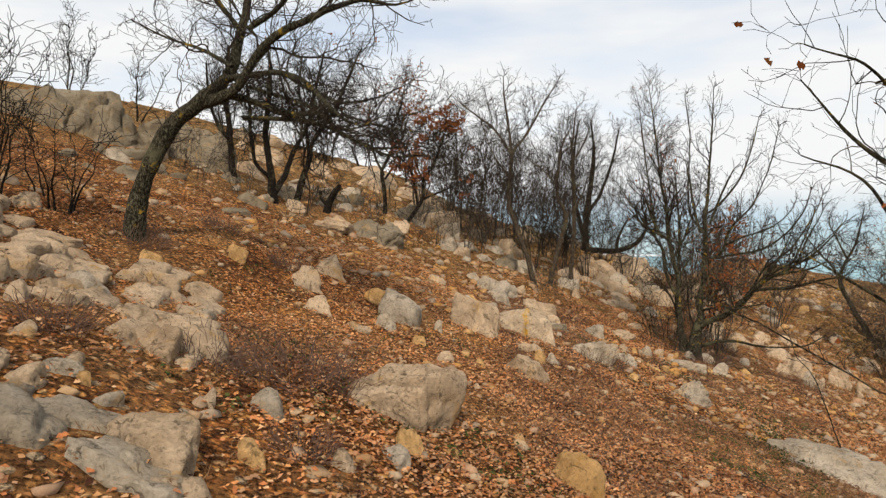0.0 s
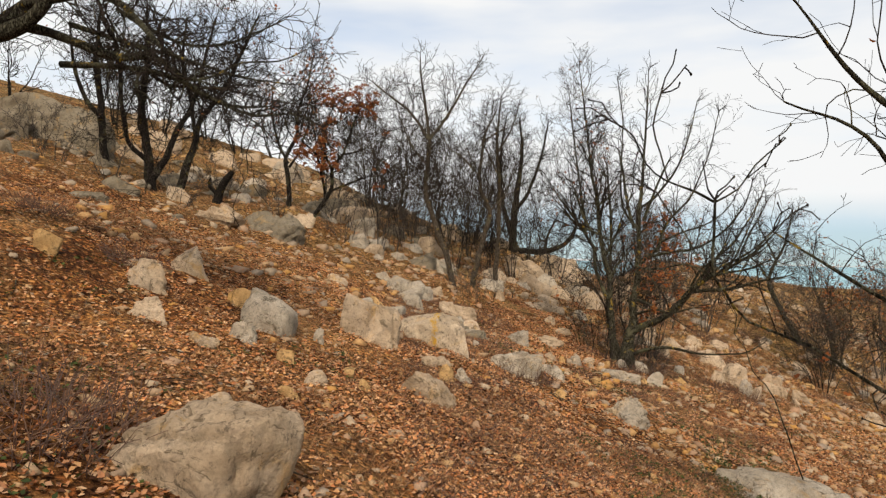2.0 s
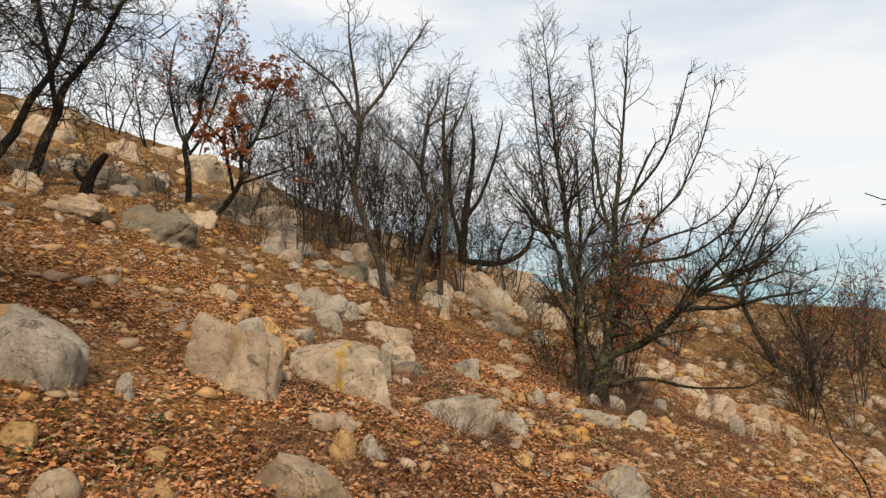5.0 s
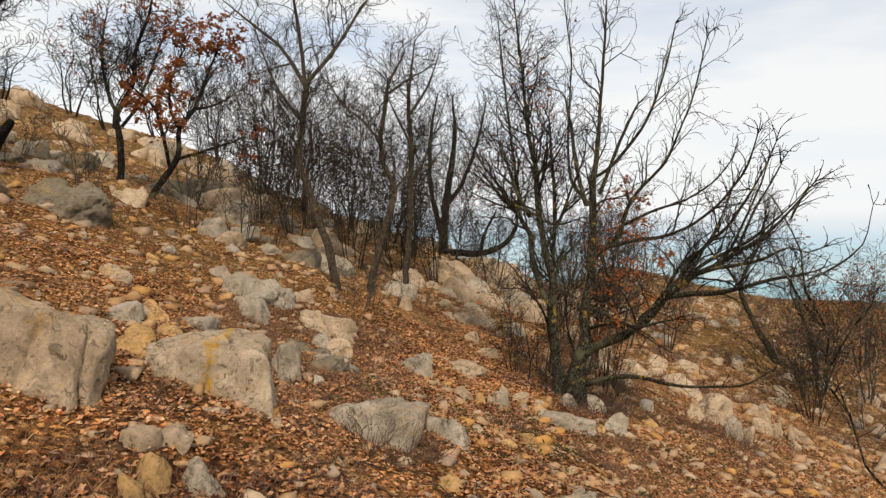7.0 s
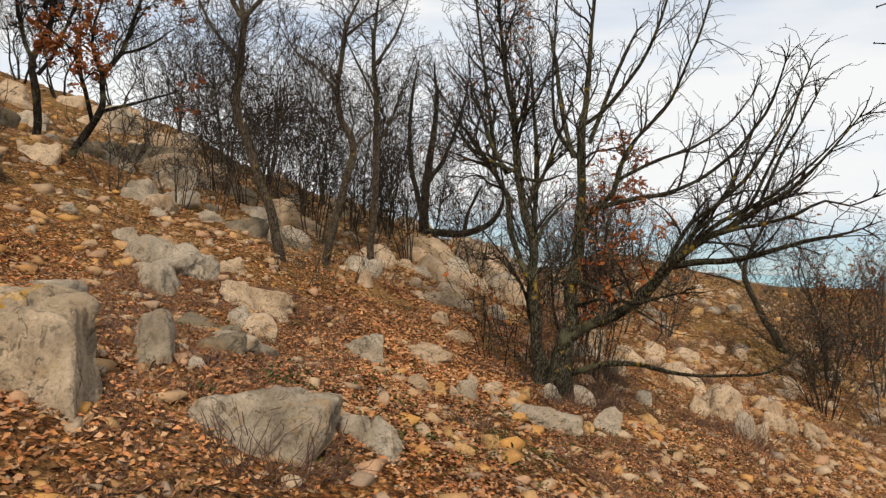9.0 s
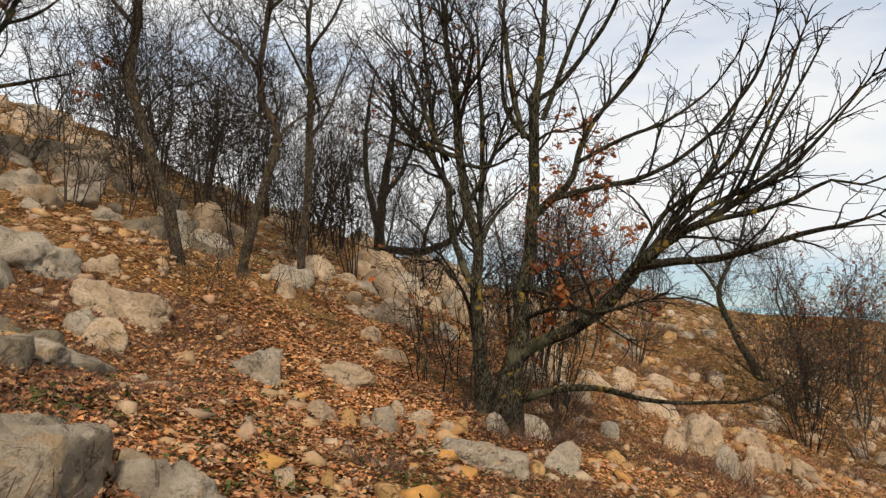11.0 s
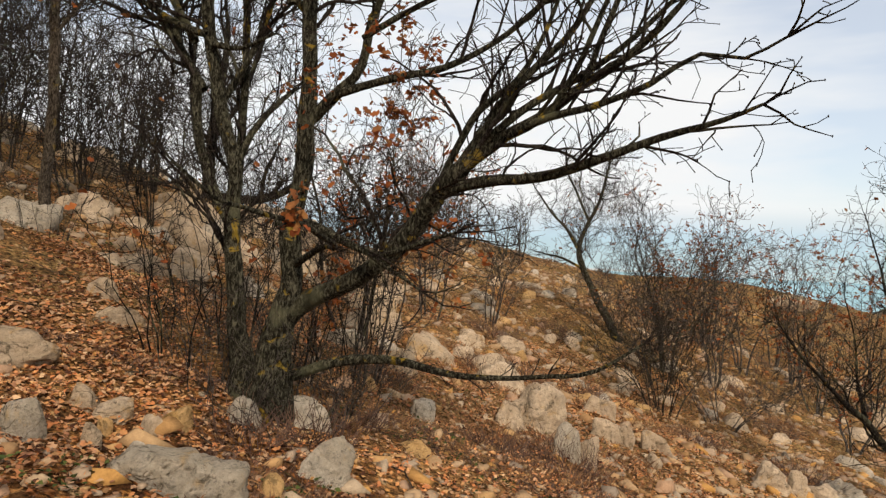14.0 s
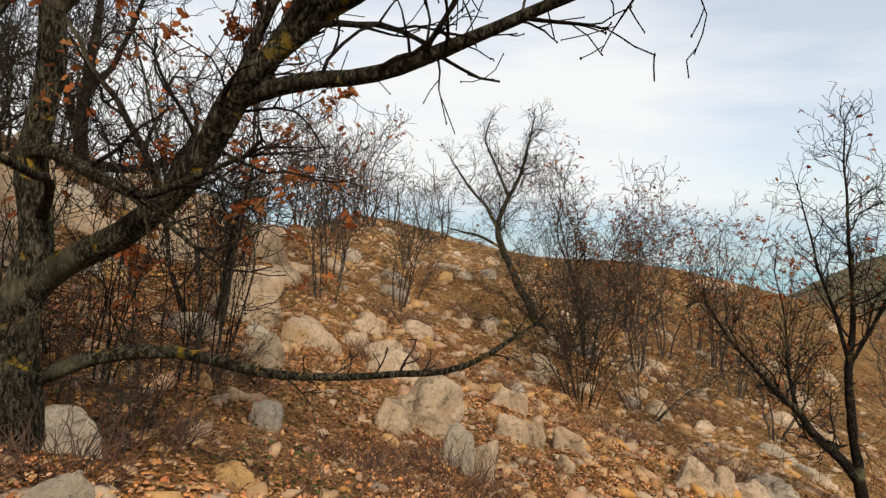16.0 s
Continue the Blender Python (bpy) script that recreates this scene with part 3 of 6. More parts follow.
        if leaves:
            tips = [t for t in self.tips if zone is None or zone(t[0])]
            tuft = fbm(*(np.array([t[0] for t in tips]) * 1.3).T, 2) if len(tips) > 60 else []
            tips = [t for t, c in zip(tips, tuft) if c > 0.12] or tips
            if tips:
                pick = self.rng.integers(0, len(tips), leaves)
                at = np.array([tips[i][0] for i in pick]) - back + self.rng.normal(size=(leaves, 3)) * 0.03
                v, f = leaf_cloud(self.rng, at, leaf, 1.2, None, True)
                part("foliage", mesh_of("foliage", v, f, RUST, False), thing, "withered rust-red oak leaves")
        return thing


def leaf_cloud(rng, at, size, tilt, normal=None, lobed=False):
    """Small folded leaves, two faces each."""
    n = len(at)
    s = size * rng.uniform(0.6, 1.25, n)[:, None]
    yaw = rng.uniform(0, 2 * math.pi, n)
    a = np.stack([np.cos(yaw), np.sin(yaw), rng.normal(size=n) * tilt * 0.5], -1)
    a /= np.linalg.norm(a, axis=1)[:, None]
    up = np.stack([rng.normal(size=n) * tilt, rng.normal(size=n) * tilt, np.ones(n)], -1)
    if normal is not None:
        up = up + normal - np.array([0, 0, 1])
    b = np.cross(up, a)
    b /= np.linalg.norm(b, axis=1)[:, None] + 1e-9
    c = np.cross(a, b)
    wide, fold = rng.uniform(0.22, 0.36, n)[:, None], rng.uniform(-0.08, 0.32, n)[:, None]
    if lobed:
        # outline of an oak leaf: stalk, two lobes a side with a notch between, tip
        curl = rng.uniform(-0.25, 0.45, n)[:, None]
        ring = []
        for along, out in ((-0.5, 0), (-0.12, 1), (0.06, 0.55), (0.26, 0.9), (0.5, 0), (0.24, -0.85), (0.04, -0.5), (-0.14, -1)):
            o = abs(out)
            ring.append(at + a * s * along + b * s * wide * out + c * s * (fold * o * o + curl * along * along * 1.6))
        v = np.stack(ring, 1).reshape(-1, 3)
        i = np.arange(n)[:, None] * 8
        tri = ((0, 7, 1), (7, 6, 1), (1, 6, 2), (2, 6, 5), (2, 5, 3), (3, 5, 4))
        return v, np.concatenate([i + np.array([t]) for t in tri], 1).reshape(-1, 3)
    v0 = at - a * s * 0.5
    v1 = at + b * s * wide + c * s * fold + a * s * 0.08
    v2 = at + a * s * 0.5 + c * s * rng.uniform(-0.1, 0.25, n)[:, None]
    v3 = at - b * s * wide + c * s * fold + a * s * 0.02
    v = np.stack([v0, v1, v2, v3], 1).reshape(-1, 3)
    i = np.arange(n)[:, None] * 4
    f = np.concatenate([i + np.array([[0, 3, 2]]), i + np.array([[0, 2, 1]])], 1).reshape(-1, 3)
    return v, f


def bare_tree(name, x, y, tall, stems, spread, seed, bark, label, dense=1.0, r=None, leaves=0, group="", category="tree", up=0.10, fine=0.0035, lean=(0, 0), reach=1.0):
    t = Tree(name, seed, bark, up, dense, fine=fine)
    rng = t.rng
    z = gz(x, y)
    r = r or 0.012 * tall
    for k in range(stems):
        a = rng.uniform(0, 2 * math.pi)
        out = spread * rng.uniform(0.35, 1.0) if stems > 1 else spread * 0.3
        hgt = tall * rng.uniform(0.72, 1.0) if k else tall
        n = 6
        pts, px, py = [], x + 0.06 * stems ** 0.5 * math.cos(a), y + 0.06 * stems ** 0.5 * math.sin(a)
        for i in range(n):
            s = i / (n - 1)
            arch = s ** (1.25 if stems > 3 else 0.8)
            pts.append((px + out * math.cos(a) * arch + lean[0] * s + rng.normal() * 0.045 * tall * s, py + out * math.sin(a) * arch + lean[1] * s + rng.normal() * 0.035 * tall * s, z - 0.08 + (hgt * 0.92 + 0.08) * s, r * (1 - 0.86 * s) * (1.25 if i == 0 else 1)))
        t.limb(*pts, first=0.18, reach=reach)
    return t.done(x, y, label, category, group, leaves)


rock(-0.88, 3.08, 0.15, 0.11, 0.11, 7, 2000, LIME_OCHRE)
rock(-1.94, 3.33, 0.25, 0.20, 0.08, -8, 2001, layers=0.06)
rock(-0.50, 3.44, 0.15, 0.11, 0.12, -6, 2002)
rock(-1.29, 3.65, 0.11, 0.08, 0.12, -5, 2003)
rock(-1.04, 3.88, 0.26, 0.20, 0.12, -6, 2004)
rock(-0.20, 4.21, 0.25, 0.19, 0.15, 6, 2005, LIME_OCHRE)
rock(0.99, 4.68, 0.43, 0.32, 0.33, 8, 2006, LIME_OCHRE)
rock(-0.23, 4.75, 0.92, 0.69, 0.43, 2, 2007, LIME, facets=7)
rock(-0.10, 6.67, 0.19, 0.14, 0.07, -19, 2008, LIME_OCHRE)
rock(-2.99, 6.78, 0.26, 0.19, 0.18, -8, 2009, LIME_OCHRE)
rock(0.04, 7.13, 0.20, 0.15, 0.12, -13, 2010)
rock(0.44, 7.29, 0.12, 0.09, 0.10, -10, 2011, LIME_OCHRE)
rock(-0.93, 7.38, 0.34, 0.26, 0.12, 3, 2012)
rock(-0.25, 7.51, 0.20, 0.15, 0.11, -9, 2013)
rock(-1.38, 7.53, 0.38, 0.28, 0.26, -4, 2014)
rock(-0.64, 7.69, 0.29, 0.22, 0.22, -16, 2015, LIME_GREY)
rock(0.28, 7.82, 0.12, 0.09, 0.08, -5, 2016, LIME_OCHRE)
rock(1.00, 7.86, 0.53, 0.42, 0.21, -4, 2017, LIME, layers=0.08)
rock(4.56, 7.89, 1.42, 1.14, 0.36, -9, 2018, LIME_GREY, layers=0.15)
rock(-2.49, 8.10, 0.27, 0.20, 0.19, -7, 2019, LIME_OCHRE)
rock(1.23, 8.29, 0.12, 0.09, 0.14, -10, 2020, LIME_OCHRE)
rock(-0.55, 8.30, 0.54, 0.30, 0.59, -11, 2021, LIME_GREY, facets=3, slab=True)
rock(-0.03, 8.40, 0.14, 0.10, 0.16, -1, 2022)
rock(1.25, 8.47, 0.19, 0.14, 0.17, -9, 2023, LIME_OCHRE)
rock(-1.76, 8.49, 0.53, 0.40, 0.29, -1, 2024, LIME)
rock(1.44, 8.56, 0.22, 0.16, 0.16, -10, 2025)
rock(1.11, 8.81, 0.18, 0.13, 0.10, -6, 2026)
rock(-0.90, 8.82, 0.27, 0.20, 0.21, -7, 2027, LIME_OCHRE)
rock(1.25, 8.88, 0.25, 0.19, 0.11, -16, 2028)
rock(0.39, 9.21, 0.75, 0.41, 0.71, -4, 2029, LIME, facets=3, slab=True)
rock(3.44, 9.37, 0.66, 0.53, 0.32, 5, 2030, LIME_GREY, layers=0.13)
rock(-1.56, 9.51, 0.50, 0.38, 0.42, 0, 2031, LIME)
rock(2.79, 9.64, 0.19, 0.15, 0.11, -3, 2032, LIME_OCHRE)
rock(1.26, 10.03, 0.96, 0.53, 0.50, -14, 2033, LIME_STREAK, facets=3, slab=True)
rock(0.61, 10.39, 0.37, 0.28, 0.21, -13, 2034)
rock(2.38, 10.42, 0.80, 0.56, 0.20, -7, 2435, LIME_GREY, "boulder", "broad low limestone boulder with orange lichen patches", facets=4, layers=0.0, level=5, slab=True)
rock(2.02, 11.85, 0.40, 0.28, 0.14, -12, 2436, LIME_GREY)
rock(2.90, 10.58, 0.44, 0.36, 0.16, -7, 2036, LIME_GREY)
rock(2.77, 10.70, 0.15, 0.11, 0.09, -6, 2037)
rock(1.94, 10.94, 0.12, 0.09, 0.08, -2, 2038, LIME_GREY)
rock(1.65, 11.01, 0.39, 0.30, 0.32, -13, 2039)
rock(0.78, 11.07, 0.37, 0.28, 0.12, -19, 2041)
rock(3.58, 11.13, 0.16, 0.12, 0.11, -18, 2042, LIME_OCHRE)
rock(0.33, 11.19, 0.39, 0.29, 0.19, 0, 2043)
rock(3.32, 11.23, 0.11, 0.09, 0.10, -1, 2044)
rock(3.81, 11.37, 0.14, 0.10, 0.11, -18, 2046, LIME_OCHRE)
rock(3.53, 11.41, 0.11, 0.08, 0.12, -14, 2047, LIME_OCHRE)
rock(0.54, 11.52, 0.33, 0.24, 0.17, -19, 2048)
rock(-0.12, 12.57, 0.36, 0.27, 0.18, -1, 2049)
rock(4.74, 12.79, 0.62, 0.34, 0.25, -19, 2050, LIME_GREY, facets=3, slab=True)
rock(5.13, 12.83, 0.14, 0.10, 0.12, -20, 2051, LIME_OCHRE)
rock(2.12, 12.92, 0.34, 0.26, 0.22, -15, 2052)
rock(1.92, 13.00, 0.29, 0.22, 0.20, -10, 2053)
rock(3.57, 13.03, 0.26, 0.19, 0.17, -17, 2054)
rock(3.76, 13.04, 0.11, 0.08, 0.13, -4, 2055)
rock(3.91, 13.05, 0.15, 0.12, 0.13, -11, 2056)
rock(4.55, 13.09, 0.19, 0.14, 0.13, -32, 2057)
rock(4.03, 13.13, 0.19, 0.15, 0.22, -27, 2058, LIME_GREY)
rock(4.31, 13.16, 0.11, 0.08, 0.13, -18, 2059)
rock(5.47, 13.23, 0.28, 0.21, 0.25, -22, 2060)
rock(4.60, 13.40, 0.16, 0.12, 0.12, -25, 2061)
rock(4.36, 13.40, 0.09, 0.07, 0.10, -27, 2062)
rock(3.07, 13.51, 0.41, 0.31, 0.22, -19, 2063, LIME_GREY)
rock(4.70, 13.55, 0.23, 0.18, 0.14, -20, 2064, LIME_OCHRE)
rock(4.39, 13.57, 0.21, 0.16, 0.15, -19, 2065)
rock(4.21, 13.74, 0.19, 0.14, 0.14, -22, 2066)
rock(2.03, 13.77, 0.76, 0.60, 0.30, -1, 2067, LIME, layers=0.12)
rock(5.11, 13.81, 0.22, 0.17, 0.20, -13, 2068, LIME_GREY)
rock(6.29, 13.89, 0.23, 0.17, 0.12, -32, 2069, LIME_OCHRE)
rock(1.39, 13.91, 0.17, 0.13, 0.13, -8, 2070, LIME_GREY)
rock(5.56, 14.03, 0.29, 0.22, 0.24, -6, 2071)
rock(3.77, 14.07, 0.55, 0.42, 0.14, -14, 2072, LIME)
rock(0.66, 14.26, 0.27, 0.20, 0.17, -9, 2074)
rock(-2.44, 14.34, 1.04, 0.83, 0.28, -4, 2075, LIME, layers=0.11)
rock(1.65, 14.50, 0.31, 0.24, 0.16, -5, 2077)
rock(6.63, 14.68, 0.21, 0.16, 0.20, -19, 2078)
rock(-1.51, 14.75, 1.05, 0.84, 0.48, -15, 2079, CRAG, layers=0.19)
rock(8.33, 14.80, 0.26, 0.20, 0.28, -24, 2080)
rock(8.13, 14.83, 0.36, 0.27, 0.41, -15, 2081)
rock(-3.35, 15.01, 0.62, 0.46, 0.35, -2, 2082, LIME)
rock(4.30, 15.09, 0.47, 0.38, 0.12, -19, 2083, LIME, layers=0.06)
rock(9.50, 15.30, 0.24, 0.18, 0.17, -32, 2084)
rock(6.37, 15.32, 0.13, 0.09, 0.13, -22, 2085, LIME_OCHRE)
rock(7.84, 15.39, 0.52, 0.39, 0.32, -28, 2086, LIME)
rock(11.89, 15.43, 0.32, 0.24, 0.36, -19, 2087)
rock(12.17, 15.45, 0.55, 0.41, 0.22, -13, 2088, LIME)
rock(4.15, 15.45, 0.26, 0.19, 0.16, -11, 2089)
rock(12.85, 15.60, 0.74, 0.55, 0.21, -16, 2090, LIME_GREY)
rock(11.54, 15.65, 0.68, 0.54, 0.32, -17, 2091, LIME, layers=0.13)
rock(9.98, 15.81, 0.36, 0.27, 0.29, -14, 2093)
rock(8.20, 15.85, 0.93, 0.70, 0.52, -24, 2094, LIME, facets=7)
rock(9.41, 15.86, 0.54, 0.40, 0.30, -30, 2095, LIME)
rock(3.22, 16.19, 0.22, 0.17, 0.25, -8, 2096)
rock(-1.14, 16.63, 0.54, 0.41, 0.27, -6, 2098, LIME)
rock(10.02, 17.03, 0.52, 0.39, 0.26, -24, 2099, LIME)
rock(4.31, 17.11, 0.73, 0.58, 0.29, -14, 2100, LIME, layers=0.12)
rock(8.66, 17.18, 0.60, 0.45, 0.30, -22, 2101, LIME)
rock(7.27, 17.68, 0.35, 0.26, 0.17, -12, 2102)
rock(7.75, 17.69, 0.25, 0.19, 0.12, -29, 2103)
rock(7.91, 17.85, 0.27, 0.20, 0.14, -32, 2104)
rock(8.53, 18.14, 0.42, 0.31, 0.21, -6, 2105)
rock(7.23, 18.14, 0.91, 0.68, 0.46, -16, 2106, LIME, facets=7)
rock(4.97, 18.81, 0.57, 0.43, 0.23, -26, 2107, LIME)
rock(9.08, 19.16, 0.52, 0.39, 0.26, -23, 2108, LIME)
rock(3.58, 19.27, 0.74, 0.56, 0.37, -14, 2109, LIME)
rock(10.10, 19.37, 0.33, 0.24, 0.17, -29, 2110, LIME_OCHRE)
rock(12.63, 19.76, 0.62, 0.46, 0.31, -27, 2111, LIME)
rock(17.28, 20.69, 0.61, 0.46, 0.22, -25, 2112, LIME)
rock(-0.57, 20.74, 1.28, 0.96, 0.64, -8, 2113, CRAG)
rock(21.57, 21.07, 0.77, 0.58, 0.39, -28, 2114, LIME)
rock(4.78, 21.15, 1.26, 0.94, 0.63, -12, 2115, LIME)
rock(4.93, 23.06, 0.83, 0.62, 0.41, -30, 2116, LIME)
rock(6.56, 23.30, 1.61, 1.21, 0.81, -7, 2117, LIME)
rock(26.23, 23.37, 0.87, 0.66, 0.41, -17, 2118, LIME)
rock(13.36, 23.81, 0.46, 0.34, 0.17, -32, 2119, LIME_GREY)
rock(-2.22, 25.05, 0.93, 0.70, 0.47, -4, 2120, LIME)
rock(13.80, 25.66, 0.73, 0.54, 0.22, -33, 2121, LIME)
rock(35.52, 29.00, 1.00, 0.75, 0.50, -36, 2122, LIME)
rock(30.13, 31.36, 2.20, 1.65, 0.46, -17, 2123, LIME)
rock(-1.23, 2.75, 0.38, 0.27, 0.22, 0, 7)
rock(-2.29, 3.56, 0.15, 0.12, 0.10, 0, 21)
rock(-1.79, 4.11, 0.33, 0.27, 0.19, 0, 29)
rock(-2.65, 4.12, 0.18, 0.15, 0.16, 0, 31)
rock(-1.59, 4.41, 0.37, 0.30, 0.23, 0, 40)
rock(-2.73, 5.04, 0.37, 0.24, 0.15, 0, 51)
rock(-4.43, 7.00, 0.36, 0.25, 0.18, 0, 70)
rock(4.60, 19.86, 0.73, 0.57, 0.21, -12, 104)
rock(9.35, 19.54, 0.43, 0.35, 0.27, -12, 106)
rock(-2.42, 23.61, 0.70, 0.46, 0.50, -12, 110)
rock(-0.69, 22.26, 1.37, 1.04, 0.67, -10, 115)
rock(-4.35, 23.23, 1.15, 0.80, 0.60, -10, 116)
rock(22.54, 21.77, 0.70, 0.47, 0.48, -28, 120)
rock(24.20, 23.86, 1.02, 0.84, 0.49, -28, 122)
rock(7.36, 25.54, 1.28, 1.12, 0.61, -10, 123)

# stepped bedrock ledges beside the start of the path
def ledge(x, y, wide, deep, skew, seed, mat, label):
    """Bedrock broken along its joints into flat blocks that step up the slope."""
    q = random.Random(seed)
    thing = new("ledge")
    thing.location = (x, y + deep / 2, gz(x, y + deep / 2))
    back = thing.location
    v0, k = 0.0, 0
    while v0 < deep:
        d = q.uniform(0.26, 0.46)
        u0 = -wide / 2 + q.uniform(-0.12, 0.12)
        while u0 < wide / 2 - 0.12:
            w = min(q.uniform(0.25, 0.6), wide / 2 + 0.1 - u0)
            bx, by = x + skew * v0 + u0 + w / 2, y + v0 + d / 2
            h = q.uniform(0.16, 0.26) if v0 else q.uniform(0.2, 0.3)
            v, f = rock_shape(5 if w > 0.5 else 4, seed * 31 + k, w * 1.12, d * 1.2, h, 2, 0.8, h * 0.42, True)
            block = part("block", mesh_of("block", v, f, mat), thing)
            block.matrix_basis = pose(bx - back.x, by - back.y, gz(bx, by) - 0.55 * h + q.uniform(-0.04, 0.04) - back.z, q.uniform(-8, 4), q.uniform(4, 15), q.uniform(-16, 16))
            u0 += w + q.uniform(0.0, 0.05)
            k += 1
        v0 += d
    return tagged(thing, label, "ledge", "bedrock ledges")


ledge(-3.00, 4.20, 1.30, 2.20, -0.50, 41, LIME, "stepped beige limestone ledge broken into flat blocks")
ledge(-1.72, 4.00, 0.62, 2.70, -0.40, 42, LIME, "stepped beige limestone ledge with cracked front blocks")
ledge(-1.66, 2.42, 1.10, 0.45, -0.50, 43, LIME_GREY, "low grey lichened limestone ledge level with the soil")
# broken pieces of bedrock on and round the ledges
for bx, by, wide, many in ((-3.01, 5.03, 2.07, 9), (-1.61, 5.25, 3.13, 9), (-1.72, 2.60, 1.22, 9)):
    shards = random.Random(int(wide * 1000))
    for k in range(many):
        a, q = shards.uniform(0, 2 * math.pi), wide * shards.uniform(0.4, 0.7)
        w = shards.uniform(0.10, 0.26)
        rock(bx + q * math.cos(a), by + q * math.sin(a), w, w * shards.uniform(0.6, 0.95), w * shards.uniform(0.3, 0.6), shards.uniform(0, 360), 1100 + k + int(wide * 100), name="rock_piece", label="angular broken limestone piece beside a bedrock ledge", level=4 if w > 0.2 else 3)
# the broken rock wall and the outcrops along the crest
rock(-10.2, 17.2, 3.8, 2.2, 1.7, 10, 701, CRAG, "rock_wall", "tall grey broken limestone outcrop on the upper slope", layers=0.0, level=5, facets=3, slab=True)
rock(-8.1, 16.9, 1.5, 1.3, 1.6, 20, 702, CRAG, "rock_wall", "dark-stained limestone block at the end of an outcrop", level=5)
rock(-6.9, 17.8, 2.6, 1.4, 1.15, 0, 703, CRAG, "rock_wall", "low grey limestone ledge below the skyline", layers=0.0, level=5, facets=3)
rock(-12.5, 16.0, 2.5, 2.2, 1.7, 40, 704, CRAG, "rock_wall", "grey broken limestone outcrop on the upper slope", layers=0.0, facets=3)
rock(-9.3, 16.5, 1.3, 1.1, 1.25, 60, 705, CRAG, "rock_wall", "angular grey limestone block leaning on an outcrop", level=5)
rock(-11.4, 16.4, 1.6, 1.2, 1.5, 120, 706, CRAG, "rock_wall", "angular grey limestone block leaning on an outcrop", level=5)
rock(-7.3, 16.7, 1.0, 0.9, 0.8, 200, 707, CRAG, "rock_wall", "angular grey limestone block leaning on an outcrop", level=5)
crag = random.Random(4)
for k in range(70):
    x = crag.uniform(-8, 8.5)
    y = crag.uniform(19.5, 28.0) if x > -3 else crag.uniform(17.5, 27.5)
    w = crag.uniform(0.35, 1.3)
    rock(x, y, w, w * crag.uniform(0.6, 0.9), w * crag.uniform(0.3, 0.55), crag.uniform(0, 360), 720 + k, name="outcrop", level=3)
for k in range(60):
    x = crag.uniform(7, 20)
    y = crag.uniform(17.5, 31) if x < 14 else crag.uniform(16, 31)
    w = crag.uniform(0.25, 0.75)
    rock(x, y, w, w * crag.uniform(0.6, 0.9), w * crag.uniform(0.25, 0.5), crag.uniform(0, 360), 800 + k, name="outcrop", level=3)
for k in range(120):
    x, y = crag.uniform(-7.5, 2.2), crag.uniform(11.5, 21.0)
    w = 0.25 + 0.75 * crag.random() ** 2
    if -2.6 < x < 0.6 and y < 14.6:
        continue
    rock(x, y, w, w * crag.uniform(0.6, 0.9), w * crag.uniform(0.22, 0.45), crag.uniform(0, 360), 860 + k, (CRAG, CRAG, LIME_GREY)[k % 3], name="outcrop", level=4 if w > 0.5 else 3)
for k in range(20):
    x = crag.uniform(-0.5, 8.5)
    y = crag.uniform(15.8, 20.5)
    w = 0.25 + 0.6 * crag.random() ** 1.6
    rock(x, y, w, w * crag.uniform(0.6, 0.9), w * crag.uniform(0.25, 0.5), crag.uniform(0, 360), 1000 + k, name="outcrop", level=4 if w > 0.45 else 3)
for k in range(34):
    x, y = crag.uniform(8.5, 22), crag.uniform(16.5, 26)
    w = 0.2 + 0.6 * crag.random() ** 2
    rock(x, y, w, w * crag.uniform(0.6, 0.9), w * crag.uniform(0.3, 0.55), crag.uniform(0, 360), 910 + k, name="outcrop", level=3)


# ---- bare trees ----
tree = Tree("leaning_oak", 111, BARK, 0.04, 1.1, thin=1.1, kink=0.9, stout=0.74)
tree.limb((-3.51, 7.60, gz(-3.51, 7.60) - 0.1, 0.201), (-3.51, 7.60, 1.64, 0.161), (-3.43, 7.61, 2.04, 0.135), (-3.27, 7.62, 2.44, 0.129), (-3.07, 7.62, 2.76, 0.129), (-2.84, 7.62, 2.95, 0.123), (-2.67, 7.63, 3.12, 0.103), first=0.45)
tree.limb((-2.84, 7.62, 2.95, 0.110), (-2.68, 7.76, 3.19, 0.097), (-2.52, 7.89, 3.42, 0.084), (-2.49, 8.02, 3.74, 0.077), (-2.45, 8.16, 4.09, 0.071), (-2.44, 8.29, 4.41, 0.064), (-2.41, 8.43, 4.88, 0.052), (-2.53, 8.57, 5.43, 0.032))
tree.limb((-2.80, 7.63, 2.98, 0.097), (-2.47, 7.56, 3.06, 0.084), (-2.29, 7.50, 3.19, 0.071), (-2.09, 7.44, 3.52, 0.064), (-1.85, 7.37, 3.72, 0.058), (-1.53, 7.31, 3.86, 0.052), (-1.21, 7.24, 3.97, 0.045), (-0.90, 7.18, 4.04, 0.032), (-0.53, 7.11, 3.97, 0.019), (-0.29, 7.05, 4.03, 0.010))
tree.limb((-2.49, 7.63, 3.10, 0.064), (-2.19, 7.71, 3.04, 0.052), (-1.75, 7.79, 2.90, 0.052), (-1.50, 7.88, 2.95, 0.039), (-1.18, 7.96, 2.70, 0.032), (-0.85, 8.04, 2.57, 0.026), (-0.52, 8.12, 2.59, 0.010))
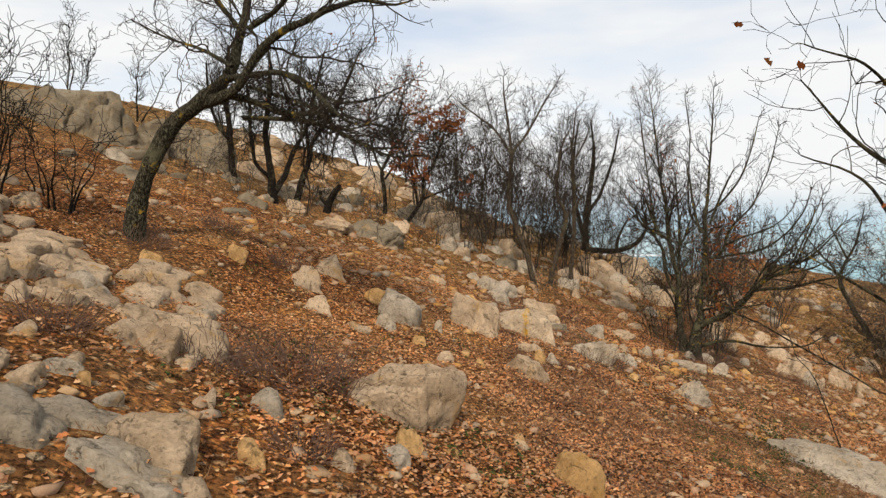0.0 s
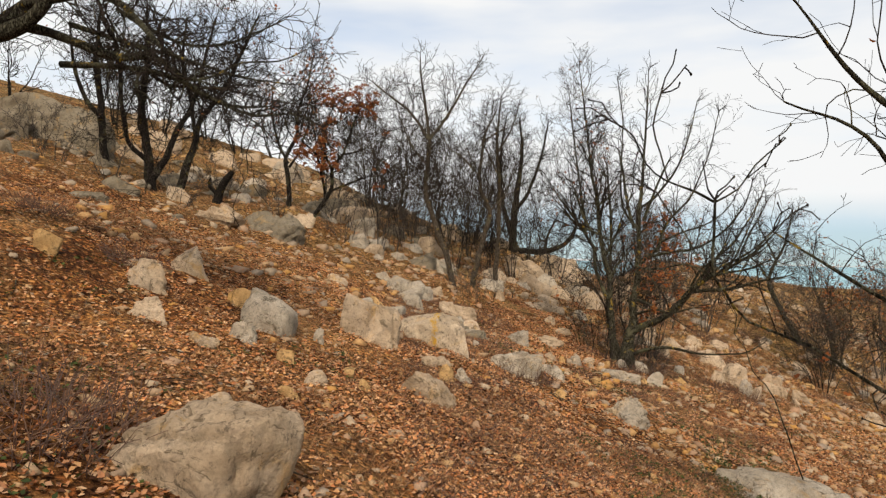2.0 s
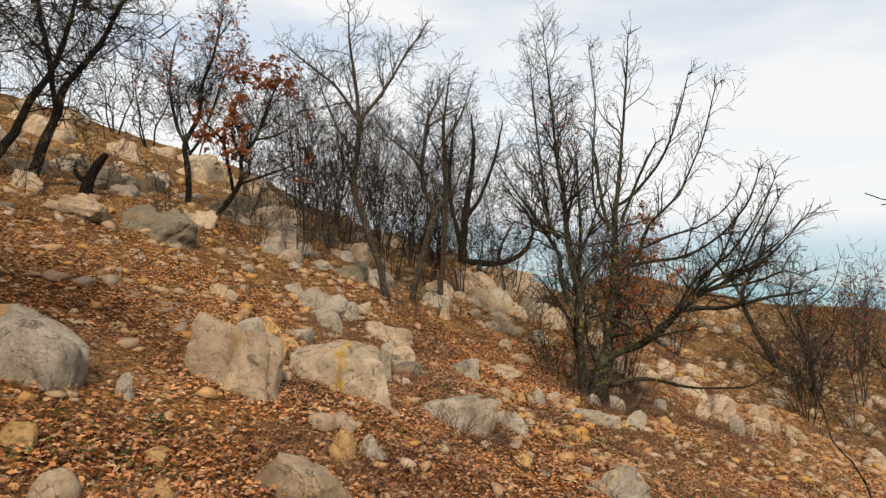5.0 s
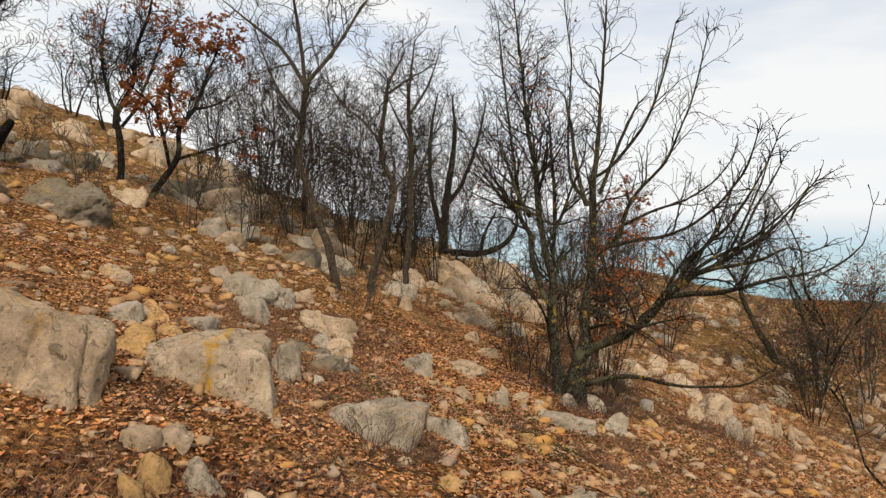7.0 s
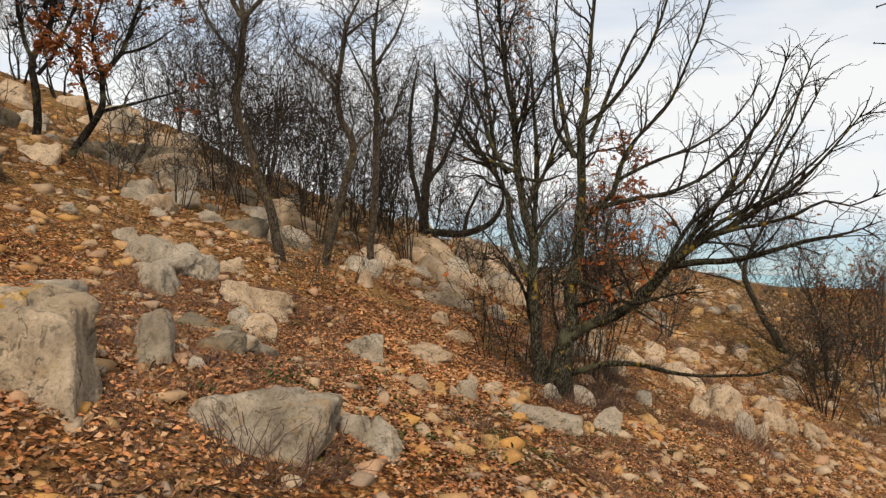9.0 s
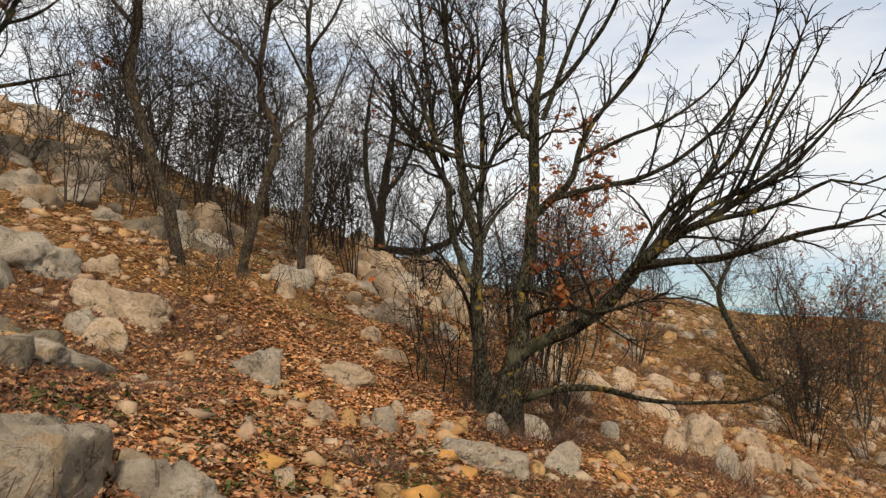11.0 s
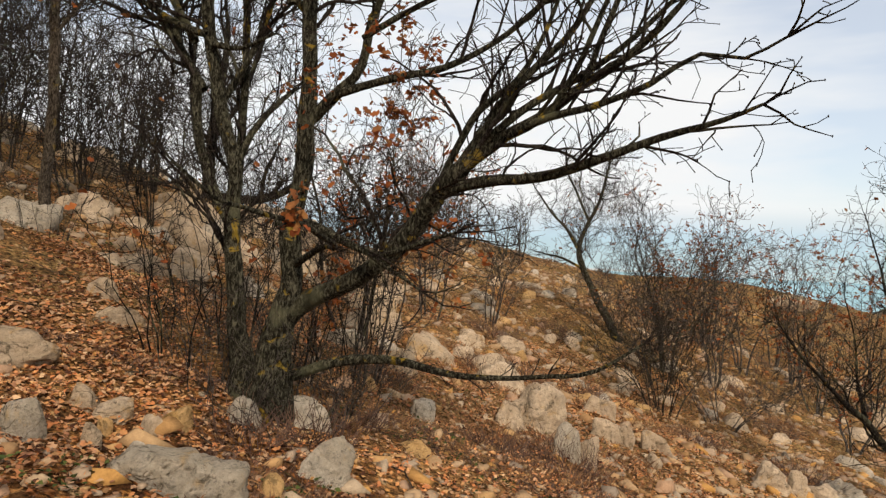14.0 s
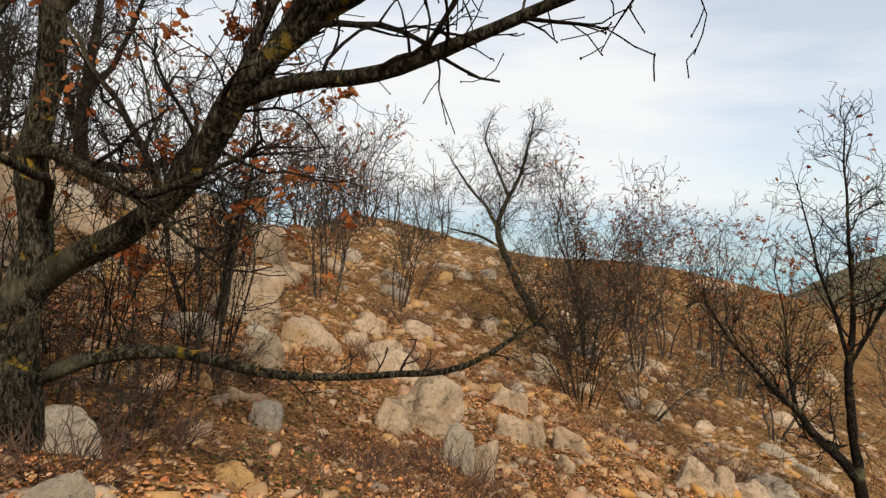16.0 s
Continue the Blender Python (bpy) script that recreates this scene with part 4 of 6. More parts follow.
tree.limb((-2.49, 7.63, 3.28, 0.052), (-1.98, 7.39, 3.29, 0.045), (-1.61, 7.15, 3.21, 0.039), (-1.32, 6.91, 2.98, 0.032), (-1.05, 6.66, 2.71, 0.026), (-0.79, 6.42, 2.56, 0.010))
tree.limb((-2.42, 7.63, 3.42, 0.039), (-2.85, 7.90, 3.67, 0.026), (-3.36, 8.17, 3.88, 0.019), (-3.90, 8.44, 4.16, 0.010))
tree.limb((-2.24, 7.64, 3.86, 0.045), (-1.89, 7.38, 3.97, 0.039), (-1.61, 7.11, 4.16, 0.032), (-1.27, 6.85, 4.35, 0.013))
tree.limb((-2.31, 7.64, 3.80, 0.039), (-2.62, 7.81, 4.17, 0.032), (-2.96, 7.98, 4.63, 0.026), (-3.23, 8.16, 5.03, 0.013))
tree.limb((-2.52, 8.39, 2.97, 0.045), (-1.75, 8.18, 2.91, 0.036), (-1.31, 8.01, 2.78, 0.030), (-0.89, 7.84, 2.55, 0.024), (-0.56, 7.68, 2.43, 0.018), (-0.22, 7.52, 2.43, 0.013), (0.04, 7.37, 2.30, 0.006))
tree.limb((-2.44, 8.39, 3.36, 0.034), (-1.82, 8.23, 3.15, 0.028), (-1.48, 8.10, 3.04, 0.024), (-1.06, 7.97, 2.91, 0.018), (-0.67, 7.84, 2.78, 0.012), (-0.21, 7.71, 2.72, 0.006))
tree.limb((-1.95, 8.22, 3.47, 0.030), (-1.58, 8.15, 3.25, 0.026), (-1.22, 8.08, 3.12, 0.020), (-0.82, 8.01, 3.16, 0.014), (-0.43, 7.94, 3.32, 0.008))
tree.limb((-1.29, 7.94, 2.76, 0.018), (-1.02, 7.86, 2.78, 0.016), (-0.71, 7.77, 2.90, 0.012), (-0.37, 7.68, 2.91, 0.009), (-0.08, 7.59, 3.03, 0.005))
tree.done(-3.50, 7.60, "old bare oak with a thick leaning trunk and spreading limbs", "tree", "bare trees on the slope")

tree = Tree("dark_oak", 121, BARK_DARK, 0.07, 1.5)
tree.limb((-3.80, 15.06, gz(-3.80, 15.06) - 0.1, 0.147), (-3.80, 15.06, 2.00, 0.118), (-3.85, 15.06, 2.48, 0.097), (-3.91, 15.07, 3.11, 0.075), (-4.02, 15.09, 3.87, 0.065), (-3.91, 15.10, 4.89, 0.054), (-3.98, 15.11, 5.64, 0.022), first=0.45)
tree.limb((-3.82, 15.06, 2.42, 0.075), (-3.60, 15.23, 2.88, 0.065), (-3.45, 15.40, 3.41, 0.054), (-3.17, 15.57, 4.09, 0.043), (-3.02, 15.75, 5.04, 0.032), (-2.86, 15.92, 5.88, 0.016))
tree.limb((-3.90, 15.07, 2.80, 0.054), (-4.14, 14.87, 3.09, 0.043), (-4.22, 14.68, 3.56, 0.043), (-4.23, 14.49, 4.38, 0.032), (-4.30, 14.31, 5.18, 0.016))
tree.done(-3.81, 15.06, "dark bare oak with several forking stems", "tree", "bare trees on the slope", 40)

tree = Tree("dark_tree", 131, BARK_DARK, 0.08, 1.5)
tree.limb((-4.86, 15.60, gz(-4.86, 15.60) - 0.1, 0.117), (-4.86, 15.60, 2.54, 0.094), (-4.96, 15.68, 3.30, 0.073), (-5.06, 15.77, 4.10, 0.063), (-5.17, 15.86, 5.04, 0.052), (-5.14, 15.95, 5.99, 0.021), first=0.45)
tree.limb((-4.97, 15.62, 3.68, 0.052), (-5.22, 15.45, 4.04, 0.042), (-5.37, 15.30, 4.65, 0.031), (-5.38, 15.14, 5.38, 0.016))
tree.done(-5.00, 15.60, "slender dark bare tree beside the dark oak", "tree", "bare trees on the slope", 30)

tree = Tree("dark_tree", 132, BARK_DARK, 0.08, 1.5)
tree.limb((-3.37, 15.40, gz(-3.37, 15.40) - 0.1, 0.104), (-3.37, 15.40, 2.35, 0.083), (-3.14, 15.48, 3.17, 0.062), (-3.03, 15.55, 3.70, 0.052), (-2.59, 15.62, 4.37, 0.041), (-2.22, 15.69, 5.30, 0.031), (-1.97, 15.76, 5.92, 0.016), first=0.45)
tree.limb((-3.09, 15.42, 3.29, 0.041), (-3.18, 15.30, 4.04, 0.041), (-3.29, 15.18, 4.78, 0.031), (-3.21, 15.05, 5.51, 0.016))
tree.done(-3.30, 15.40, "slender dark bare tree beside the dark oak", "tree", "bare trees on the slope", 30)

tree = Tree("forked_oak", 141, BARK_DARK, 0.10, 1.6)
tree.limb((-1.55, 17.60, gz(-1.55, 17.60) - 0.1, 0.076), (-1.55, 17.60, 2.19, 0.061), (-1.56, 17.60, 2.78, 0.054), (-1.62, 17.60, 3.26, 0.046), (-1.38, 17.55, 3.74, 0.038), (-1.35, 17.54, 4.32, 0.031), (-1.14, 17.50, 5.00, 0.023), (-1.02, 17.47, 5.67, 0.011), first=0.45)
tree.limb((-1.58, 17.59, 3.12, 0.031), (-1.86, 17.80, 3.68, 0.031), (-2.03, 17.99, 4.40, 0.023), (-2.01, 18.15, 5.15, 0.011))
tree.limb((-1.55, 17.59, 3.02, 0.031), (-1.35, 17.65, 3.38, 0.023), (-1.19, 17.72, 3.90, 0.023), (-0.96, 17.78, 4.72, 0.011))
tree.done(-1.54, 17.60, "dark forked oak with some withered rust-red leaves", "tree", "bare trees on the slope", 650)

tree = Tree("rust_oak", 151, BARK_DARK, 0.08, 1.1)
tree.limb((-0.96, 17.27, gz(-0.96, 17.27) - 0.1, 0.075), (-0.96, 17.27, 1.82, 0.060), (-0.72, 17.23, 2.20, 0.053), (-0.54, 17.19, 2.54, 0.045), (-0.53, 17.18, 2.96, 0.038), (-0.29, 17.14, 3.34, 0.030), (-0.12, 17.11, 3.82, 0.023), (0.06, 17.07, 4.29, 0.011), first=0.45)
tree.limb((-0.57, 17.20, 2.46, 0.030), (-0.18, 17.43, 2.66, 0.023), (0.34, 17.65, 2.90, 0.011))
tree.limb((-0.67, 17.22, 2.30, 0.030), (-0.76, 17.06, 2.83, 0.030), (-0.89, 16.91, 3.25, 0.023), (-1.17, 16.78, 3.52, 0.011))
tree.limb((-0.52, 17.19, 2.91, 0.030), (-0.74, 17.35, 3.45, 0.023), (-0.69, 17.47, 4.06, 0.015), (-0.54, 17.58, 4.49, 0.009))
tree.limb((-0.29, 17.14, 3.30, 0.023), (0.11, 16.92, 3.37, 0.019), (0.49, 16.70, 3.57, 0.009))
tree.done(-0.89, 17.26, "small crooked oak still full of rust-red withered leaves", "tree", "bare trees on the slope", 2600)

tree = Tree("slim_tree", 161, BARK_PALE, 0.12, 1.2)
tree.limb((2.11, 15.59, gz(2.11, 15.59) - 0.1, 0.083), (2.11, 15.59, 0.48, 0.066), (1.96, 15.61, 1.05, 0.059), (1.82, 15.63, 1.47, 0.059), (1.64, 15.66, 1.97, 0.059), (1.51, 15.67, 2.30, 0.053), (1.53, 15.66, 2.97, 0.046), (1.56, 15.65, 3.48, 0.039), first=0.45)
tree.limb((1.56, 15.65, 3.46, 0.033), (1.20, 15.84, 4.02, 0.026), (0.75, 16.05, 4.43, 0.020), (0.29, 16.26, 4.81, 0.008))
tree.limb((1.56, 15.65, 3.48, 0.033), (1.46, 15.56, 4.20, 0.026), (1.36, 15.47, 4.66, 0.020), (1.31, 15.37, 5.20, 0.008))
tree.limb((1.56, 15.65, 3.48, 0.033), (1.96, 15.75, 4.05, 0.026), (2.28, 15.86, 4.63, 0.020), (2.66, 15.95, 5.27, 0.008))
tree.limb((1.53, 15.66, 2.93, 0.026), (1.24, 15.57, 3.27, 0.020), (0.99, 15.47, 3.73, 0.013), (0.87, 15.35, 4.09, 0.008))
tree.done(2.08, 15.60, "slim bare tree with an upright forked crown", "tree", "bare trees on the slope")

tree = Tree("slim_tree", 162, BARK_PALE, 0.12, 1.2)
tree.limb((2.67, 16.72, gz(2.67, 16.72) - 0.1, 0.081), (2.67, 16.72, 0.41, 0.065), (2.82, 16.66, 1.10, 0.060), (2.93, 16.61, 1.66, 0.054), (3.01, 16.57, 2.09, 0.049), (2.82, 16.60, 2.50, 0.044), (2.77, 16.59, 2.84, 0.038), (2.81, 16.56, 3.33, 0.033), (2.86, 16.53, 3.76, 0.027), (3.11, 16.45, 4.32, 0.011), first=0.45)
tree.limb((2.78, 16.59, 2.84, 0.027), (2.46, 16.81, 3.24, 0.022), (2.15, 17.03, 3.50, 0.016), (1.90, 17.24, 3.92, 0.008))
tree.limb((2.84, 16.54, 3.62, 0.022), (3.13, 16.21, 3.80, 0.016), (3.39, 15.90, 3.90, 0.007))
tree.limb((3.01, 16.57, 2.05, 0.022), (3.27, 16.66, 2.34, 0.016), (3.69, 16.71, 2.61, 0.007))
tree.done(2.80, 16.70, "slim bare tree with an upright forked crown", "tree", "bare trees on the slope")

tree = Tree("slim_tree", 163, BARK_PALE, 0.12, 1.2)
tree.limb((3.38, 17.80, gz(3.38, 17.80) - 0.1, 0.085), (3.38, 17.80, 0.21, 0.068), (3.40, 17.76, 0.91, 0.056), (3.43, 17.72, 1.63, 0.056), (3.42, 17.69, 2.35, 0.050), (3.40, 17.66, 3.06, 0.044), (3.33, 17.65, 3.78, 0.031), (3.39, 17.58, 4.82, 0.012), first=0.45)
tree.limb((3.42, 17.70, 2.27, 0.025), (3.66, 17.83, 2.72, 0.019), (3.88, 17.96, 3.36, 0.012), (4.11, 18.08, 4.02, 0.007))
tree.limb((3.40, 17.67, 2.98, 0.025), (3.15, 17.45, 3.37, 0.019), (2.91, 17.23, 3.74, 0.007))
tree.limb((3.35, 17.65, 3.54, 0.025), (3.67, 17.71, 4.09, 0.019), (3.89, 17.79, 4.73, 0.007))
tree.done(3.37, 17.80, "slim bare tree with an upright forked crown", "tree", "bare trees on the slope")

tree = Tree("ridge_tree", 171, BARK_DARK, 0.10, 1.5, fine=0.0045)
tree.limb((5.42, 25.91, gz(5.42, 25.91) - 0.1, 0.185), (5.42, 25.91, 1.02, 0.148), (5.43, 25.89, 1.92, 0.133), (5.49, 25.87, 2.79, 0.118), (5.63, 25.84, 3.84, 0.089), (5.69, 25.82, 4.89, 0.059), (5.57, 25.82, 5.93, 0.022), first=0.45)
tree.limb((5.39, 25.90, 1.58, 0.089), (5.08, 26.09, 2.80, 0.074), (4.99, 26.25, 3.86, 0.059), (5.06, 26.37, 5.13, 0.044), (5.23, 26.49, 6.14, 0.018))
tree.limb((5.47, 25.90, 1.14, 0.118), (6.19, 25.61, 1.08, 0.103), (6.75, 25.36, 1.16, 0.089), (7.29, 25.10, 1.53, 0.074), (7.48, 24.90, 2.12, 0.044), (7.25, 24.77, 2.78, 0.018))
tree.limb((5.47, 25.88, 2.45, 0.074), (6.01, 25.91, 3.35, 0.059), (6.44, 25.96, 4.60, 0.044), (6.69, 26.04, 5.87, 0.018))
tree.limb((6.57, 25.71, 1.12, 0.059), (6.66, 25.43, 1.78, 0.044), (6.92, 25.13, 2.45, 0.018))
tree.done(5.45, 25.90, "dark bare tree on the rocky crest with a low sweeping limb", "tree", "bare trees on the slope")

tree = Tree("spreading_oak", 181, BARK, 0.05, 0.95, thin=1.35, fine=0.0026, kink=0.66, rise=0.16, stout=1.15)
tree.short = 0.78
tree.limb((5.28, 14.09, gz(5.28, 14.09) - 0.1, 0.217), (5.28, 14.09, -0.96, 0.174), (5.30, 14.06, -0.65, 0.110), (5.34, 14.03, -0.31, 0.079), (5.37, 14.00, -0.03, 0.064), (5.37, 13.98, 0.22, 0.060), (5.40, 13.95, 0.55, 0.057), (5.42, 13.93, 0.79, 0.053), (5.42, 13.91, 1.08, 0.049), (5.42, 13.89, 1.36, 0.045), (5.40, 13.88, 1.72, 0.042), (5.40, 13.86, 2.09, 0.034), (5.43, 13.83, 2.45, 0.026), (5.44, 13.80, 3.01, 0.019), (5.46, 13.77, 3.70, 0.015), (5.46, 13.73, 4.58, 0.006), first=0.45)
tree.limb((5.36, 14.04, -0.32, 0.064), (5.49, 13.88, -0.15, 0.057), (5.65, 13.72, -0.06, 0.053), (5.80, 13.56, 0.06, 0.049), (5.93, 13.41, 0.21, 0.049), (6.03, 13.27, 0.42, 0.049), (6.08, 13.15, 0.56, 0.045), (6.20, 13.00, 0.73, 0.038), (6.35, 12.85, 0.87, 0.030), (6.49, 12.69, 0.97, 0.026), (6.62, 12.54, 1.11, 0.023), (6.74, 12.39, 1.23, 0.019), (6.86, 12.25, 1.39, 0.015), (6.96, 12.11, 1.56, 0.011), (7.03, 11.98, 1.73, 0.008), (7.09, 11.86, 1.89, 0.006))
tree.limb((6.09, 13.17, 0.55, 0.034), (6.26, 12.96, 0.60, 0.030), (6.49, 12.73, 0.63, 0.026), (6.66, 12.52, 0.70, 0.023), (6.82, 12.31, 0.79, 0.019), (6.93, 12.13, 0.85, 0.015), (7.02, 11.95, 0.89, 0.011), (7.08, 11.78, 0.94, 0.006))
tree.limb((6.32, 12.80, 0.86, 0.023), (6.46, 12.59, 0.94, 0.019), (6.61, 12.37, 0.99, 0.015), (6.75, 12.16, 1.07, 0.013), (6.86, 11.95, 1.18, 0.009), (6.94, 11.77, 1.13, 0.007), (7.00, 11.59, 1.18, 0.005))
tree.limb((5.56, 13.77, 1.16, 0.026), (5.85, 13.53, 1.25, 0.023), (6.12, 13.30, 1.31, 0.019), (6.34, 13.09, 1.43, 0.015), (6.54, 12.88, 1.65, 0.015), (6.66, 12.70, 1.88, 0.013), (6.74, 12.54, 2.12, 0.011), (6.77, 12.40, 2.49, 0.006))
tree.limb((5.44, 13.96, 1.00, 0.038), (5.58, 13.83, 1.17, 0.034), (5.72, 13.69, 1.36, 0.026), (5.75, 13.60, 1.63, 0.023), (5.84, 13.48, 1.85, 0.019), (5.98, 13.35, 2.07, 0.015), (6.08, 13.23, 2.24, 0.015), (6.17, 13.11, 2.55, 0.011), (6.30, 12.97, 3.08, 0.009), (6.38, 12.84, 3.69, 0.006))
tree.limb((6.05, 13.24, 0.46, 0.023), (6.13, 13.10, 0.76, 0.019), (6.21, 12.96, 1.01, 0.019), (6.35, 12.80, 1.15, 0.015), (6.42, 12.67, 1.34, 0.011), (6.47, 12.54, 1.63, 0.009), (6.49, 12.42, 1.87, 0.006))
tree.limb((5.42, 13.94, 1.70, 0.026), (5.32, 14.07, 1.84, 0.023), (5.21, 14.20, 2.07, 0.019), (5.19, 14.28, 2.44, 0.015), (5.20, 14.35, 2.96, 0.011), (5.24, 14.40, 3.76, 0.009), (5.15, 14.50, 4.62, 0.006))
tree.limb((5.42, 13.93, 2.07, 0.023), (5.60, 13.77, 2.22, 0.019), (5.74, 13.62, 2.43, 0.019), (5.91, 13.45, 2.76, 0.015), (6.06, 13.29, 3.34, 0.011), (6.13, 13.15, 3.94, 0.006))
tree.limb((5.30, 14.04, 0.32, 0.034), (5.42, 13.85, 0.34, 0.026), (5.57, 13.64, 0.26, 0.023), (5.74, 13.43, 0.18, 0.019), (5.83, 13.25, 0.18, 0.015), (5.97, 13.05, 0.25, 0.011), (6.07, 12.86, 0.30, 0.006))
tree.limb((5.70, 13.45, 0.19, 0.015), (5.83, 13.24, 0.07, 0.011), (5.94, 13.03, -0.03, 0.006))
tree.limb((5.33, 14.12, -0.75, 0.038), (5.46, 13.98, -0.66, 0.034), (5.66, 13.82, -0.56, 0.030), (5.86, 13.66, -0.51, 0.026), (6.05, 13.50, -0.52, 0.023), (6.27, 13.33, -0.56, 0.019), (6.49, 13.17, -0.56, 0.015), (6.76, 12.98, -0.52, 0.013), (6.98, 12.81, -0.46, 0.011), (7.19, 12.64, -0.27, 0.006), reach=0.3, first=0.4)
tree.limb((6.60, 12.51, 1.10, 0.015), (6.64, 12.38, 1.38, 0.013), (6.68, 12.25, 1.65, 0.011), (6.74, 12.11, 1.87, 0.008), (6.77, 11.98, 2.08, 0.006))
tree.limb((6.49, 12.64, 0.97, 0.017), (6.58, 12.49, 1.26, 0.015), (6.65, 12.35, 1.58, 0.011), (6.69, 12.23, 1.84, 0.008), (6.70, 12.12, 2.09, 0.006))
tree.limb((6.06, 13.22, 0.43, 0.030), (6.21, 13.06, 0.79, 0.024), (6.38, 12.90, 1.12, 0.020), (6.60, 12.73, 1.40, 0.016), (6.75, 12.57, 1.73, 0.012), (6.91, 12.42, 2.15, 0.008), (6.94, 12.30, 2.39, 0.005))
tree.limb((6.15, 13.10, 0.58, 0.028), (6.25, 12.90, 0.85, 0.022), (6.49, 12.66, 1.08, 0.018), (6.68, 12.43, 1.23, 0.014), (6.86, 12.21, 1.47, 0.010), (7.05, 11.98, 1.78, 0.005))
tree.limb((5.27, 13.77, 1.69, 0.026), (5.15, 13.86, 2.22, 0.022), (5.10, 13.92, 2.70, 0.018), (5.02, 14.00, 3.15, 0.010))
tree.limb((5.39, 13.63, 1.83, 0.024), (5.48, 13.51, 2.21, 0.020), (5.58, 13.40, 2.58, 0.016), (5.72, 13.27, 2.95, 0.010))
tree.limb((5.64, 13.41, 1.44, 0.018), (5.94, 13.14, 1.63, 0.014), (6.17, 12.90, 1.73, 0.011), (6.37, 12.66, 1.92, 0.008), (6.46, 12.45, 2.14, 0.005))
tree.limb((5.40, 14.00, 0.05, 0.024), (5.46, 13.45, 0.18, 0.016), (5.40, 12.85, 0.20, 0.013), (5.18, 12.45, 0.28, 0.011), (4.95, 12.30, 0.33, 0.009), (4.77, 12.10, 0.36, 0.008), (4.60, 12.05, 0.50, 0.004), first=0.4, reach=0.35)
tree.done(5.32, 14.07, "many-stemmed bare oak with a long limb reaching over the slope", "tree", "bare trees on the slope", 300, lambda q: np.linalg.norm(q - np.array([5.6, 13.75, 1.2])) < 0.75 or np.linalg.norm(q - np.array([5.13, 12.4, 0.38])) < 0.16 or np.linalg.norm(q - np.array([5.9, 13.9, 0.6])) < 0.4, leaf=0.056, bud=0.005)

tree = Tree("twin_oak", 191, BARK, 0.08, 1.2, thin=1.3, fine=0.0026, kink=0.75, rise=0.15, stout=1.2)
tree.limb((5.16, 14.25, gz(5.16, 14.25) - 0.1, 0.151), (5.16, 14.25, -0.93, 0.121), (5.12, 14.27, -0.52, 0.064), (5.04, 14.29, 0.03, 0.049), (5.01, 14.30, 0.36, 0.045), (5.02, 14.29, 0.70, 0.042), (4.90, 14.34, 1.16, 0.038), (4.83, 14.37, 1.54, 0.038), (4.79, 14.38, 1.92, 0.034), (4.75, 14.39, 2.27, 0.026), (4.67, 14.42, 2.65, 0.023), (4.58, 14.45, 3.29, 0.015), (4.48, 14.47, 4.10, 0.011), (4.38, 14.50, 4.79, 0.006), first=0.45)
tree.limb((5.02, 14.27, 0.28, 0.034), (4.86, 14.39, 0.61, 0.030), (4.79, 14.47, 0.91, 0.030), (4.76, 14.53, 1.30, 0.026), (4.63, 14.63, 1.57, 0.023), (4.61, 14.69, 1.93, 0.023), (4.56, 14.76, 2.31, 0.019), (4.50, 14.83, 2.82, 0.015), (4.39, 14.90, 3.66, 0.011), (4.31, 14.97, 4.48, 0.006))
tree.limb((5.02, 14.26, 0.68, 0.023), (5.12, 14.28, 0.92, 0.019), (5.28, 14.28, 1.15, 0.011), (5.45, 14.28, 1.30, 0.006))
tree.limb((4.80, 14.32, 1.57, 0.023), (4.61, 14.48, 1.66, 0.019), (4.36, 14.65, 1.84, 0.015), (4.15, 14.81, 2.12, 0.011), (3.93, 14.97, 2.40, 0.006))
tree.limb((4.84, 14.31, 1.51, 0.019), (5.01, 14.08, 1.45, 0.013), (5.19, 13.84, 1.51, 0.006))
tree.limb((4.76, 14.32, 2.12, 0.019), (4.87, 14.00, 2.28, 0.015), (4.92, 13.70, 2.49, 0.008))
tree.limb((5.18, 14.38, -0.88, 0.050), (5.10, 14.41, -0.33, 0.034), (5.02, 14.45, 0.19, 0.030), (5.07, 14.44, 0.71, 0.027), (5.08, 14.44, 1.15, 0.025), (5.07, 14.45, 1.81, 0.021), (5.01, 14.48, 2.48, 0.016), (4.97, 14.50, 2.97, 0.008))
tree.limb((4.81, 14.51, 1.24, 0.026), (4.63, 14.68, 1.56, 0.022), (4.37, 14.88, 2.02, 0.017), (4.12, 15.08, 2.42, 0.012), (3.91, 15.26, 2.82, 0.006))
tree.limb((4.74, 14.53, 1.56, 0.026), (4.56, 14.52, 1.88, 0.022), (4.42, 14.50, 2.20, 0.017), (4.27, 14.47, 2.58, 0.010))
tree.limb((4.92, 14.36, 1.12, 0.024), (5.10, 14.33, 1.51, 0.018), (5.25, 14.31, 1.94, 0.014), (5.40, 14.29, 2.35, 0.009), (5.47, 14.30, 2.73, 0.005))
tree.done(5.04, 14.30, "upright twin-stemmed bare oak growing against the spreading oak", "tree", "bare trees on the slope", 180, leaf=0.062, bud=0.005)

